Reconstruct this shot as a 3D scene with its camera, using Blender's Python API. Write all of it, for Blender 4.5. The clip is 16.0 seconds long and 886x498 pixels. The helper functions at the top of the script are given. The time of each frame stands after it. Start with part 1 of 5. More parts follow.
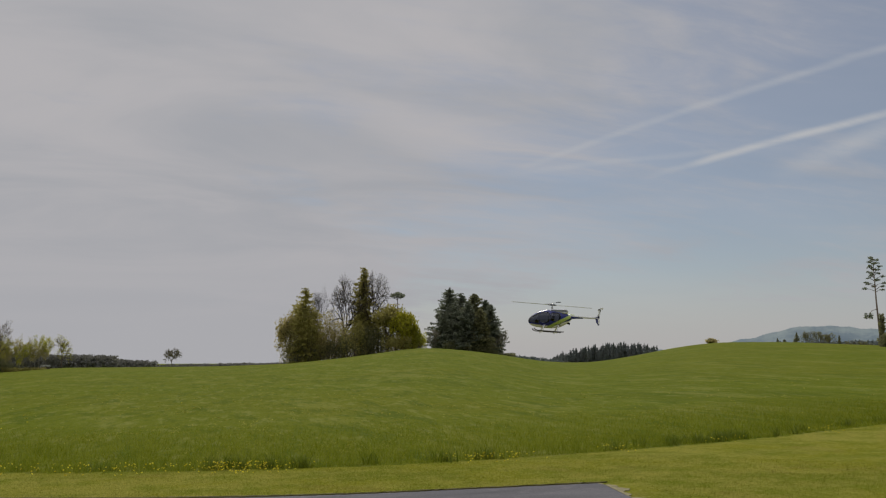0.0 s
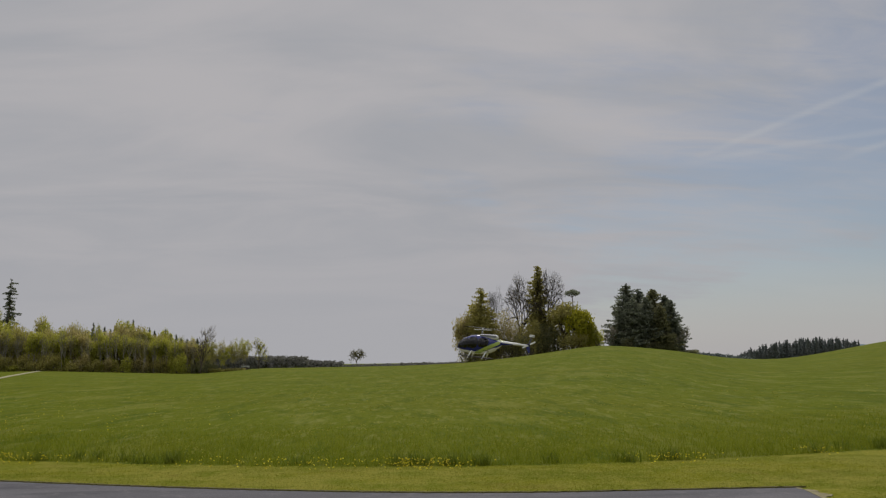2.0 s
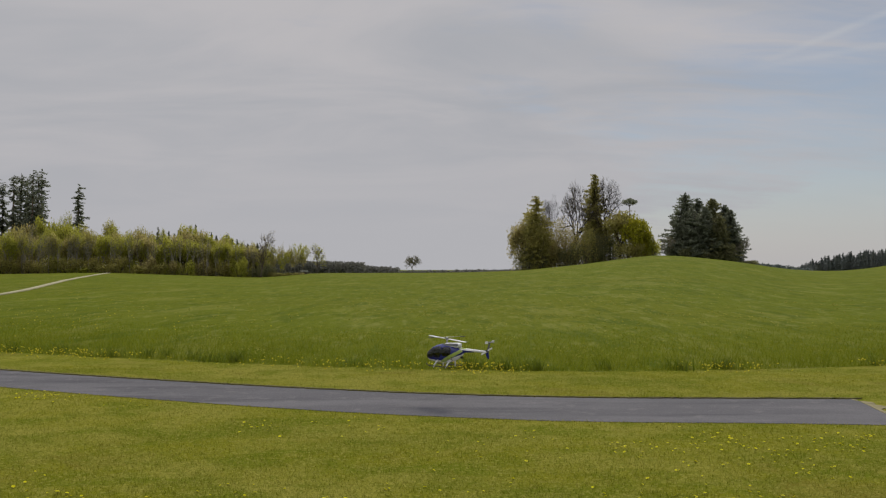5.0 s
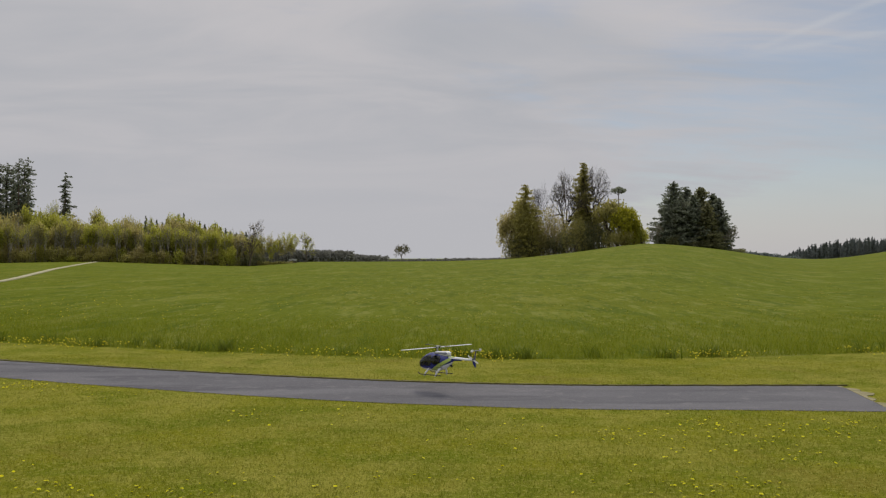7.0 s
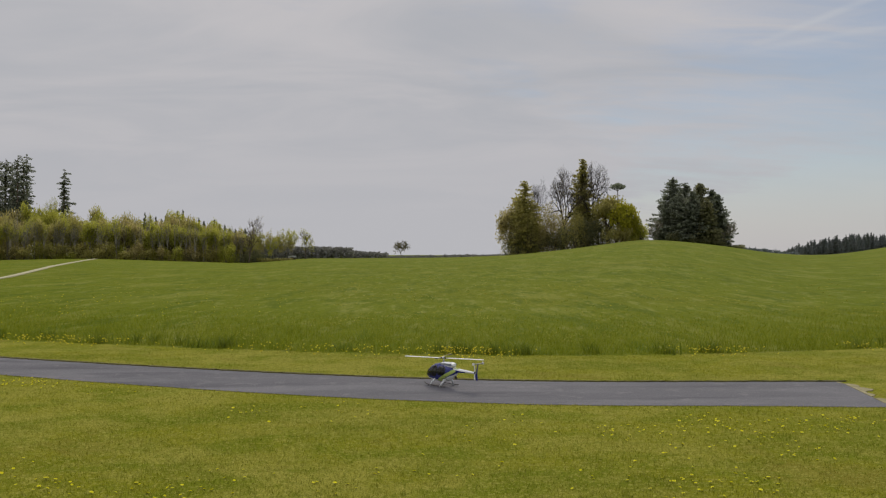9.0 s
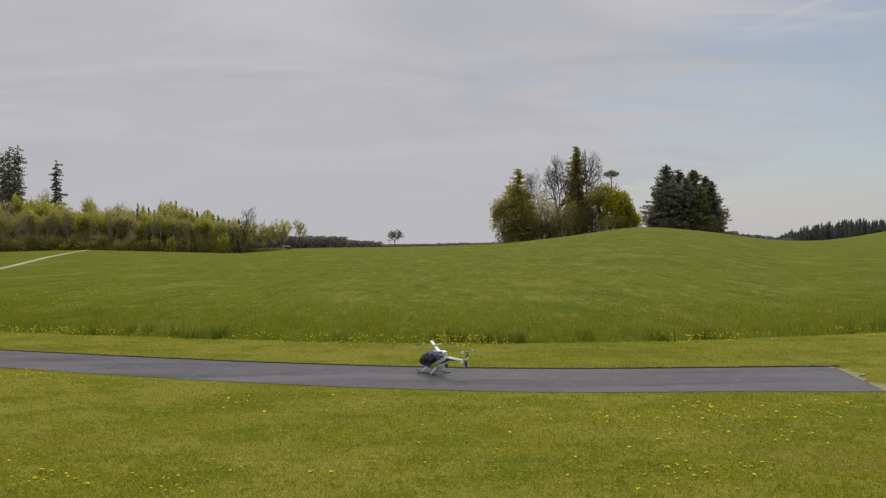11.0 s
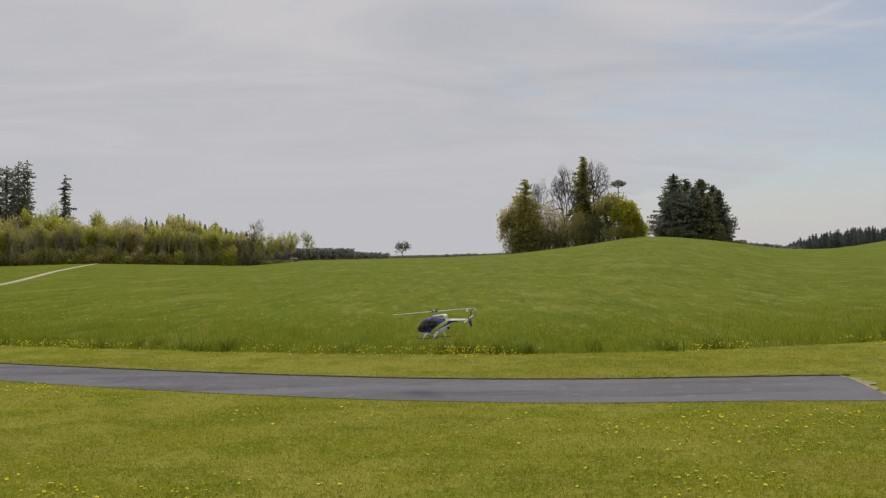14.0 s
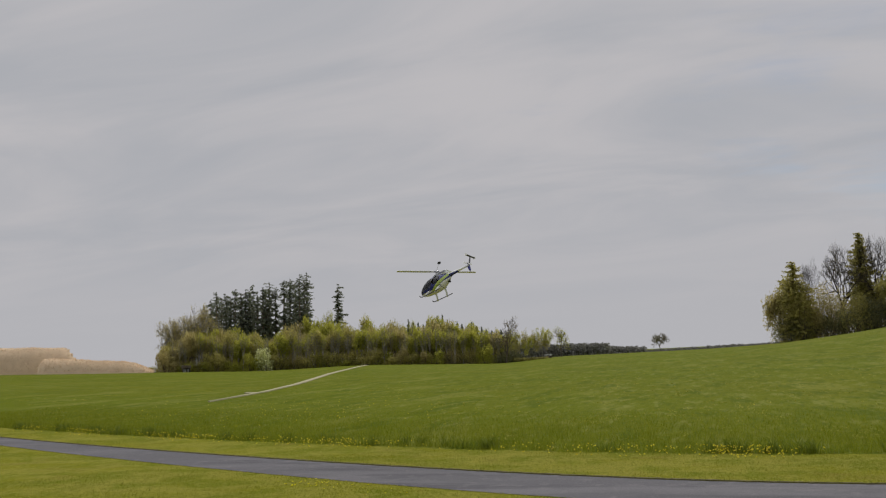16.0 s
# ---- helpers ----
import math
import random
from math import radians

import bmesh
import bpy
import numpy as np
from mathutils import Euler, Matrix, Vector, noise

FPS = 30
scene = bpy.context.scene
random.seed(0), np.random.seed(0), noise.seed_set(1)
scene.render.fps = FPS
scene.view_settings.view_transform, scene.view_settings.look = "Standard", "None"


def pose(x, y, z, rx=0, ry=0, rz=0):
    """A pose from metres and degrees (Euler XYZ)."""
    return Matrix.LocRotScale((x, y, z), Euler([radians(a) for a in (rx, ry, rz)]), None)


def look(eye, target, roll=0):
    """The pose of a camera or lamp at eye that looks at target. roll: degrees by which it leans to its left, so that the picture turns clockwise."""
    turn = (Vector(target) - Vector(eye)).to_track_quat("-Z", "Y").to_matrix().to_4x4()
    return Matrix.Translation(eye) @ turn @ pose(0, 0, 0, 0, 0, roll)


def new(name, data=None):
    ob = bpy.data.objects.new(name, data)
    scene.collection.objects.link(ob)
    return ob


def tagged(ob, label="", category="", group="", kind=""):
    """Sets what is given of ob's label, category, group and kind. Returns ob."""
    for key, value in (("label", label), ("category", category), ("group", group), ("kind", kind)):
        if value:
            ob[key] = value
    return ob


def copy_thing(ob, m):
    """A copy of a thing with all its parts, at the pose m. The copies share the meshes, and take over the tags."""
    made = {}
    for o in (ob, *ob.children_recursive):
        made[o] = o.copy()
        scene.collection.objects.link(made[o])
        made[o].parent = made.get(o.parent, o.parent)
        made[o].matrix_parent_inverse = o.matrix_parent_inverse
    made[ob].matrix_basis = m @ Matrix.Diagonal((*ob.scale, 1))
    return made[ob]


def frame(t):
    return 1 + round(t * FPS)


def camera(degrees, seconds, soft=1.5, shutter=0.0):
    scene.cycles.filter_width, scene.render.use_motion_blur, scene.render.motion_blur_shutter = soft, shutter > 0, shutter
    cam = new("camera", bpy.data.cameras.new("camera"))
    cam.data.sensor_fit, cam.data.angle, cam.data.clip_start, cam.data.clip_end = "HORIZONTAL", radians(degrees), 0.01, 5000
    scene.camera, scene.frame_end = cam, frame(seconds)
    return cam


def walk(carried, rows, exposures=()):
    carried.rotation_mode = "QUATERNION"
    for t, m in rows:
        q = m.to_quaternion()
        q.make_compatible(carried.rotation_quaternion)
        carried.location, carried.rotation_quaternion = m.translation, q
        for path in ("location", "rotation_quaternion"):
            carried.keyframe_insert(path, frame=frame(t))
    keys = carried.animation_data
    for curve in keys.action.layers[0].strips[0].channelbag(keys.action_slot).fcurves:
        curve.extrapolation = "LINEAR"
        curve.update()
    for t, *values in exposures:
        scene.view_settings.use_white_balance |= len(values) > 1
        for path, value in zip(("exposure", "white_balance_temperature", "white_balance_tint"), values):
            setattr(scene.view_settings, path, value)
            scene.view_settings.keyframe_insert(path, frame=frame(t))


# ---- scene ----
cam = camera(57.13, 16.0, 1.22)
EYE = (0.0, 0.0, 1.7)
# seconds, yaw, pitch, roll of the standing, turning camera
VIEW = [
    (0.0, -15.36, 7.83, 0.2), (0.5, -12.1, 8.0, 1.24), (1.0, -8.2, 8.26, 1.47), (1.5, -4.53, 8.26, 1.09),
    (2.0, -3.08, 7.83, 0.7), (2.5, -2.22, 7.2, 0.76), (3.0, -1.8, 6.21, 0.74), (3.5, -0.51, 3.67, 0.45),
    (4.0, 0.34, 2.85, 0.11), (4.2, 0.62, 2.5, 0.06), (6.3, 0.79, 0.66, -0.11), (6.5, 0.41, 0.64, -0.07), (7.0, 0.0, 0.55, 0.0),
    (7.5, 0.27, 0.27, 0.08), (8.0, 0.0, 0.38, 0.07), (8.5, -0.2, 0.21, 0.13), (9.0, -0.05, 0.3, 0.08),
    (11.5, -0.51, -0.6, 0.56), (12.0, -0.43, -0.56, 0.59), (12.5, -0.42, -0.45, 0.66), (13.0, -0.26, -0.14, 0.63),
    (13.5, -0.22, -0.07, 0.69), (14.0, 0.05, 0.28, 0.94), (14.5, 1.37, 0.74, 1.16), (15.0, 6.1, 2.24, 1.5),
    (15.5, 11.08, 5.27, 2.15), (16.0, 17.75, 7.54, 2.67),
]
EXPOSURE = [(0.0, -0.36), (3.0, -0.40), (4.0, -0.34), (6.5, -0.12), (9.0, -0.12), (12.5, -0.03), (14.0, 0.01), (15.0, 0.0), (16.0, -0.19)]
walk(cam, [(t, pose(*EYE, 90 + p, r, y)) for t, y, p, r in VIEW], EXPOSURE)

# ---- sky and sun ----
SUN_EL, SUN_AZ = 44.0, -12.0      # degrees; azimuth counted from straight ahead to the left


def node(tree, kind, **sets):
    n = tree.nodes.new(kind)
    for key, value in sets.items():
        n.inputs[key].default_value = value
    return n


def maths(tree, op, a, b=None, c=None, clamp=False):
    n = tree.nodes.new("ShaderNodeMath")
    n.operation, n.use_clamp = op, clamp
    for i, v in enumerate((a, b, c)):
        if v is None:
            continue
        if isinstance(v, (int, float)):
            n.inputs[i].default_value = v
        else:
            tree.links.new(v, n.inputs[i])
    return n.outputs[0]


def ramp(tree, value, lo, hi, a=0.0, b=1.0):
    n = tree.nodes.new("ShaderNodeMapRange")
    n.interpolation_type = "SMOOTHSTEP"
    for i, v in zip((1, 2, 3, 4), (lo, hi, a, b)):
        n.inputs[i].default_value = v
    tree.links.new(value, n.inputs[0])
    return n.outputs[0]


def noise_at(tree, vec, scale, detail=4.0, rough=0.55, distortion=0.0, size=None, turn=0.0):
    if size or turn:
        m = tree.nodes.new("ShaderNodeMapping")
        m.inputs["Scale"].default_value = size or (1, 1, 1)
        m.inputs["Rotation"].default_value = (0, 0, radians(turn))
        tree.links.new(vec, m.inputs["Vector"])
        vec = m.outputs[0]
    n = node(tree, "ShaderNodeTexNoise", Scale=scale, Detail=detail, Roughness=rough, Distortion=distortion)
    tree.links.new(vec, n.inputs["Vector"])
    return n.outputs[0]


def build_sky():
    world = bpy.data.worlds.new("sky")
    scene.world = world
    world.use_nodes = True
    tr = world.node_tree
    tr.nodes.clear()
    co = tr.nodes.new("ShaderNodeTexCoord").outputs["Generated"]
    sep = tr.nodes.new("ShaderNodeSeparateXYZ")
    tr.links.new(co, sep.inputs[0])
    up = maths(tr, "ADD", maths(tr, "MAXIMUM", sep.outputs[2], 0.0), 0.2)
    px, py = maths(tr, "DIVIDE", sep.outputs[0], up), maths(tr, "DIVIDE", sep.outputs[1], up)
    flat = tr.nodes.new("ShaderNodeCombineXYZ")
    tr.links.new(px, flat.inputs[0])
    tr.links.new(py, flat.inputs[1])
    p = flat.outputs[0]
    sky = tr.nodes.new("ShaderNodeTexSky")
    sky.sky_type, sky.sun_disc = "NISHITA", False
    sky.sun_elevation, sky.sun_rotation = radians(SUN_EL), radians(-SUN_AZ)
    sky.air_density, sky.dust_density, sky.ozone_density = 1.0, 0.6, 2.0
    clear = node(tr, "ShaderNodeBackground", Strength=SKY_STRENGTH)
    tr.links.new(sky.outputs[0], clear.inputs[0])
    # high thin cloud: a wide sheet that thins out to one side, streaked by the wind
    broad = noise_at(tr, p, 1.1, 5, 0.55, 0.5, (1.0, 0.8, 1), 25)
    streak = noise_at(tr, p, 3.0, 6, 0.6, 0.6, (0.5, 1.5, 1), 28)
    side = ramp(tr, maths(tr, "ADD", px, maths(tr, "MULTIPLY", py, -0.16)), -0.9, 1.3, 0.40, -0.22)
    wisp = noise_at(tr, p, 6.5, 6, 0.62, 1.1, (0.42, 1.3, 1), 38)
    thick = maths(tr, "ADD", maths(tr, "ADD", maths(tr, "MULTIPLY", broad, 1.05), maths(tr, "MULTIPLY", streak, 0.7)), side)
    thick = maths(tr, "ADD", thick, maths(tr, "MULTIPLY_ADD", wisp, 0.5, -0.25))
    cover = ramp(tr, thick, 0.54, 1.10, 0.34, 1.0)
    trail = None
    # condensation trails: straight bands on the cloud plane
    for (ax, ay), (bx, by), wide, strong in TRAILS:
        length = math.hypot(bx - ax, by - ay)
        ux, uy = (bx - ax) / length, (by - ay) / length
        along = maths(tr, "ADD", maths(tr, "MULTIPLY", px, ux), maths(tr, "MULTIPLY_ADD", py, uy, -(ax * ux + ay * uy)))
        across = maths(tr, "ADD", maths(tr, "MULTIPLY", px, -uy), maths(tr, "MULTIPLY_ADD", py, ux, ax * uy - ay * ux))
        wobble = maths(tr, "MULTIPLY_ADD", streak, 0.03, -0.015)
        band = ramp(tr, maths(tr, "ABSOLUTE", maths(tr, "ADD", across, wobble)), 0.0, wide, strong, 0.0)
        ends = maths(tr, "MULTIPLY", ramp(tr, along, -0.1, 0.2), ramp(tr, along, length + 0.05, length + 0.4, 1.0, 0.0))
        ribbon = maths(tr, "MULTIPLY", maths(tr, "MULTIPLY", band, ends), ramp(tr, wisp, 0.25, 0.6, 0.55, 1.0), clamp=True)
        trail = ribbon if trail is None else maths(tr, "MAXIMUM", trail, ribbon)
    haze = ramp(tr, sep.outputs[2], -0.02, 0.2, 0.90, 0.0)
    cover = maths(tr, "MAXIMUM", cover, haze)
    # cloud brightness: greyer where thick, warmer near the horizon
    tone = noise_at(tr, p, 1.7, 5, 0.55, 0.6, (0.6, 1.2, 1), 20)
    mixc = tr.nodes.new("ShaderNodeMix")
    mixc.data_type = "RGBA"
    mixc.inputs["A"].default_value, mixc.inputs["B"].default_value = (0.465, 0.475, 0.510, 1), (0.580, 0.562, 0.578, 1)
    high = ramp(tr, sep.outputs[2], 0.0, 0.24)
    tr.links.new(maths(tr, "MULTIPLY_ADD", maths(tr, "SUBTRACT", ramp(tr, tone, 0.30, 0.68), 0.5), high, 0.40), mixc.inputs["Factor"])
    cloud = node(tr, "ShaderNodeBackground")
    tr.links.new(ramp(tr, sep.outputs[2], 0.42, 0.68, CLOUD_STRENGTH, CLOUD_STRENGTH * 2.5), cloud.inputs[1])
    tr.links.new(mixc.outputs["Result"], cloud.inputs[0])
    mix = tr.nodes.new("ShaderNodeMixShader")
    tr.links.new(cover, mix.inputs[0])
    tr.links.new(clear.outputs[0], mix.inputs[1])
    tr.links.new(cloud.outputs[0], mix.inputs[2])
    white = node(tr, "ShaderNodeBackground", Color=(0.60, 0.61, 0.63, 1), Strength=CLOUD_STRENGTH)
    over = tr.nodes.new("ShaderNodeMixShader")
    tr.links.new(trail, over.inputs[0])
    tr.links.new(mix.outputs[0], over.inputs[1])
    tr.links.new(white.outputs[0], over.inputs[2])
    tr.links.new(over.outputs[0], tr.nodes.new("ShaderNodeOutputWorld").inputs[0])


SKY_STRENGTH, CLOUD_STRENGTH = 0.066, 1.0
TRAILS = [((0.815, 2.087), (1.274, 1.271), 0.026, 0.36), ((1.197, 1.984), (1.454, 1.53), 0.034, 0.85), ((1.50, 1.86), (1.54, 1.5), 0.08, 0.45), ((0.814, 2.128), (1.098, 1.93), 0.03, 0.25)]
build_sky()
sun = new("sun", bpy.data.lights.new("sun", "SUN"))
sun.data.energy, sun.data.angle, sun.data.color = 2.05, radians(13.0), (1.0, 0.93, 0.80)
sun_way = Vector((-math.sin(radians(SUN_AZ)) * math.cos(radians(SUN_EL)), math.cos(radians(SUN_AZ)) * math.cos(radians(SUN_EL)), math.sin(radians(SUN_EL))))
sun.matrix_world = look(sun_way * 100, (0, 0, 0))


# ---- materials ----
def material(name, low, high, scale=4.0, rough=0.8, fine=None, bump=0.0, metal=0.0, coat=0.0, through_light=0.0, by_object=0.0, by_island=0.0, spread=0.25, rough_by=0.0, gloss=0.15):
    """A surface whose colour runs from low to high by noise at two scales; scale in features a metre."""
    m = bpy.data.materials.new(name)
    m.use_nodes = True
    tr = m.node_tree
    bsdf = tr.nodes["Principled BSDF"]
    bsdf.inputs["Metallic"].default_value, bsdf.inputs["Roughness"].default_value, bsdf.inputs["Coat Weight"].default_value = metal, rough, coat
    bsdf.inputs["Coat Roughness"].default_value = 0.08
    bsdf.inputs["Specular IOR Level"].default_value = gloss
    co = tr.nodes.new("ShaderNodeTexCoord").outputs["Object"]
    big, small = noise_at(tr, co, scale, 4), noise_at(tr, co, fine or scale * 9, 5, 0.65)
    value = maths(tr, "ADD", maths(tr, "MULTIPLY", big, 0.55), maths(tr, "MULTIPLY", small, 0.45))
    if by_object:
        value = maths(tr, "ADD", value, maths(tr, "MULTIPLY_ADD", tr.nodes.new("ShaderNodeObjectInfo").outputs["Random"], by_object, -by_object / 2))
    if by_island:
        value = maths(tr, "ADD", value, maths(tr, "MULTIPLY_ADD", tr.nodes.new("ShaderNodeNewGeometry").outputs["Random Per Island"], by_island, -by_island / 2))
    f = ramp(tr, value, 0.5 - spread, 0.5 + spread)
    mix = tr.nodes.new("ShaderNodeMix")
    mix.data_type = "RGBA"
    mix.inputs["A"].default_value, mix.inputs["B"].default_value = (*low, 1), (*high, 1)
    tr.links.new(f, mix.inputs["Factor"])
    tr.links.new(mix.outputs["Result"], bsdf.inputs["Base Color"])
    if rough_by:
        tr.links.new(ramp(tr, small, 0.3, 0.7, rough - rough_by, rough + rough_by), bsdf.inputs["Roughness"])
    if bump:
        b = node(tr, "ShaderNodeBump", Strength=min(1.0, bump * 20), Distance=bump)
        tr.links.new(small, b.inputs["Height"])
        tr.links.new(b.outputs[0], bsdf.inputs["Normal"])
    if through_light:
        out = tr.nodes["Material Output"]
        tl = tr.nodes.new("ShaderNodeBsdfTranslucent")
        tr.links.new(mix.outputs["Result"], tl.inputs[0])
        ms = tr.nodes.new("ShaderNodeMixShader")
        ms.inputs[0].default_value = through_light
        tr.links.new(bsdf.outputs[0], ms.inputs[1])
        tr.links.new(tl.outputs[0], ms.inputs[2])
        tr.links.new(ms.outputs[0], out.inputs[0])
    return m


def grass_material(name, layers, rough=0.85, bump=0.02, glow=0.0):
    """Ground cover: layers of (noise scale, stretch, low edge, high edge, colour) laid over the first colour."""
    m = bpy.data.materials.new(name)
    m.use_nodes = True
    tr = m.node_tree
    bsdf = tr.nodes["Principled BSDF"]
    bsdf.inputs["Roughness"].default_value = rough
    bsdf.inputs["Specular IOR Level"].default_value = 0.03
    co = tr.nodes.new("ShaderNodeTexCoord").outputs["Object"]
    last = None
    for scale, size, lo, hi, strength, colour in layers:
        if last is None:
            rgb = tr.nodes.new("ShaderNodeRGB")
            rgb.outputs[0].default_value = (*colour, 1)
            last = rgb.outputs[0]
            continue
        f = ramp(tr, noise_at(tr, co, scale, 4, 0.6, 0.2, size), lo, hi, 0.0, strength)
        mix = tr.nodes.new("ShaderNodeMix")
        mix.data_type = "RGBA"
        mix.inputs["B"].default_value = (*colour, 1)
        tr.links.new(f, mix.inputs["Factor"])
        tr.links.new(last, mix.inputs["A"])
        last = mix.outputs["Result"]
    tr.links.new(last, bsdf.inputs["Base Color"])
    b = node(tr, "ShaderNodeBump", Strength=0.7, Distance=bump)
    tr.links.new(noise_at(tr, co, 0.6 / bump, 5, 0.7), b.inputs["Height"])
    tr.links.new(b.outputs[0], bsdf.inputs["Normal"])
    if glow:
        tl, ms = tr.nodes.new("ShaderNodeBsdfTranslucent"), tr.nodes.new("ShaderNodeMixShader")
        tr.links.new(last, tl.inputs[0])
        ms.inputs[0].default_value = glow
        tr.links.new(bsdf.outputs[0], ms.inputs[1])
        tr.links.new(tl.outputs[0], ms.inputs[2])
        tr.links.new(ms.outputs[0], tr.nodes["Material Output"].inputs[0])
    return m


MOWN = grass_material("mown_grass", [
    (0, None, 0, 0, 0, (0.222, 0.222, 0.013)),
    (0.20, (1, 1.5, 1), 0.46, 0.60, 0.75, (0.325, 0.300, 0.055)),
    (0.33, (1, 1.4, 1), 0.49, 0.60, 0.8, (0.140, 0.165, 0.009)),
    (0.42, (1.2, 1.2, 1), 0.56, 0.66, 0.6, (0.220, 0.178, 0.034)),
    (0.50, (1, 1.6, 1), 0.46, 0.62, 0.55, (0.312, 0.288, 0.052)),
    (0.9, (1, 1.5, 1), 0.47, 0.64, 0.85, (0.155, 0.185, 0.009)),
    (2.8, None, 0.48, 0.66, 0.6, (0.300, 0.280, 0.046)),
    (9.0, None, 0.50, 0.64, 0.6, (0.138, 0.160, 0.009)),
    (22.0, None, 0.50, 0.64, 0.6, (0.380, 0.350, 0.078)),
    (60.0, None, 0.48, 0.62, 0.7, (0.085, 0.100, 0.006)),
], bump=0.02, glow=0.4)
MEADOW = grass_material("meadow_grass", [
    (0, None, 0, 0, 0, (0.115, 0.141, 0.005)),
    (0.028, (1, 1.6, 1), 0.40, 0.65, 0.7, (0.145, 0.152, 0.009)),
    (0.10, (0.7, 1.0, 1), 0.48, 0.66, 0.6, (0.090, 0.116, 0.004)),
    (0.45, (0.9, 0.22, 1), 0.52, 0.64, 0.45, (0.205, 0.210, 0.040)),
    (1.1, (0.9, 0.2, 1), 0.52, 0.64, 0.7, (0.068, 0.102, 0.004)),
    (2.6, (0.9, 0.2, 1), 0.53, 0.66, 0.50, (0.215, 0.225, 0.055)),
    (6.0, (0.9, 0.25, 1), 0.50, 0.66, 0.6, (0.070, 0.100, 0.004)),
    (14.0, (0.9, 0.3, 1), 0.55, 0.68, 0.5, (0.215, 0.225, 0.055)),
], bump=0.14, glow=0.2)
ASPHALT = grass_material("asphalt", [
    (0, None, 0, 0, 0, (0.114, 0.111, 0.119)),
    (0.7, (0.35, 1.3, 1), 0.44, 0.64, 0.8, (0.156, 0.151, 0.159)),
    (1.1, (0.3, 1.6, 1), 0.50, 0.66, 0.75, (0.075, 0.074, 0.082)),
    (4.0, None, 0.54, 0.70, 0.6, (0.176, 0.166, 0.169)),
    (70.0, None, 0.45, 0.65, 0.5, (0.078, 0.076, 0.082)),
    (120.0, None, 0.60, 0.70, 0.6, (0.260, 0.250, 0.242)),
], 0.8, 0.006)
SAND = material("sandy_soil", (0.17, 0.155, 0.075), (0.31, 0.27, 0.16), 5.0, 0.95, 40, 0.01)
# dark brown that stands in for shade under the overhanging turf
TURF_SHADE = material("painted_turf_shade", (0.075, 0.065, 0.028), (0.16, 0.145, 0.05), 6.0, 0.95, 50, 0.01)
GRAVEL = material("gravel_track", (0.26, 0.24, 0.145), (0.40, 0.37, 0.25), 0.6, 0.95, 8, 0.03)
BLADE = material("tall_grass_blade", (0.125, 0.155, 0.006), (0.225, 0.245, 0.022), 0.8, 0.6, 6.0, by_island=0.45, through_light=0.5, gloss=0.05)
TURF = material("short_grass_blade", (0.150, 0.178, 0.012), (0.420, 0.390, 0.078), 0.33, 0.6, 3.0, by_island=0.32, spread=0.2, through_light=0.5, gloss=0.05)
BARK = material("grey_brown_bark", (0.07, 0.055, 0.04), (0.16, 0.13, 0.10), 2.0, 0.9, 14, 0.02)
PALEBARK = material("pale_bark", (0.22, 0.20, 0.16), (0.36, 0.33, 0.27), 2.0, 0.85, 10, 0.02)
PINEBARK = material("pine_bark", (0.13, 0.09, 0.065), (0.24, 0.19, 0.15), 2.0, 0.9, 10, 0.02)
DARKBARK = material("dark_grey_bark", (0.035, 0.030, 0.024), (0.085, 0.072, 0.058), 2.0, 0.9, 14, 0.02)
TWIG = material("bare_twigs", (0.12, 0.10, 0.07), (0.22, 0.19, 0.13), 2.0, 0.9)


def foliage(name, low, high, glow=0.25):
    return material(name, low, high, 0.35, 0.7, 1.6, by_island=0.5, by_object=0.2, through_light=glow)


NEEDLE = foliage("dark_needles", (0.165, 0.185, 0.130), (0.235, 0.255, 0.175), 0.55)
OLIVE = foliage("olive_brown_spruce", (0.345, 0.315, 0.105), (0.460, 0.415, 0.130), 0.72)
SPRING = foliage("young_green_leaves", (0.350, 0.350, 0.062), (0.470, 0.460, 0.088), 0.72)
YELLOW = foliage("yellow_green_leaves", (0.290, 0.280, 0.024), (0.460, 0.430, 0.040), 0.5)
BROWN = foliage("brown_budding_twigs", (0.365, 0.315, 0.130), (0.475, 0.410, 0.165), 0.72)
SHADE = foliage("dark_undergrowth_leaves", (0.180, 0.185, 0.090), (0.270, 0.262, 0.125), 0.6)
PALE = foliage("pale_budding_leaves", (0.150, 0.150, 0.070), (0.260, 0.250, 0.120), 0.3)
BLOSSOM = foliage("white_green_blossom", (0.48, 0.52, 0.17), (0.80, 0.80, 0.44), 0.5)
REED = material("dry_reed", (0.64, 0.49, 0.33), (0.80, 0.63, 0.44), 0.12, 0.9, 0.9, through_light=0.3)
# far woods: distance haze is painted in as paler, greyer leaf colours
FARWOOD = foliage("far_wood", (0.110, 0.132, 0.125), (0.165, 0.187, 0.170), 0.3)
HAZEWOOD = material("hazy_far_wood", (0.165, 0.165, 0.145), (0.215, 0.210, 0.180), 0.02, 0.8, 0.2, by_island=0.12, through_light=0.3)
# the hill's blue is air haze put into its base colour
BLUEHILL = material("hazy_far_hill", (0.110, 0.150, 0.180), (0.190, 0.232, 0.235), 0.004, 0.95, 0.02, spread=0.12)

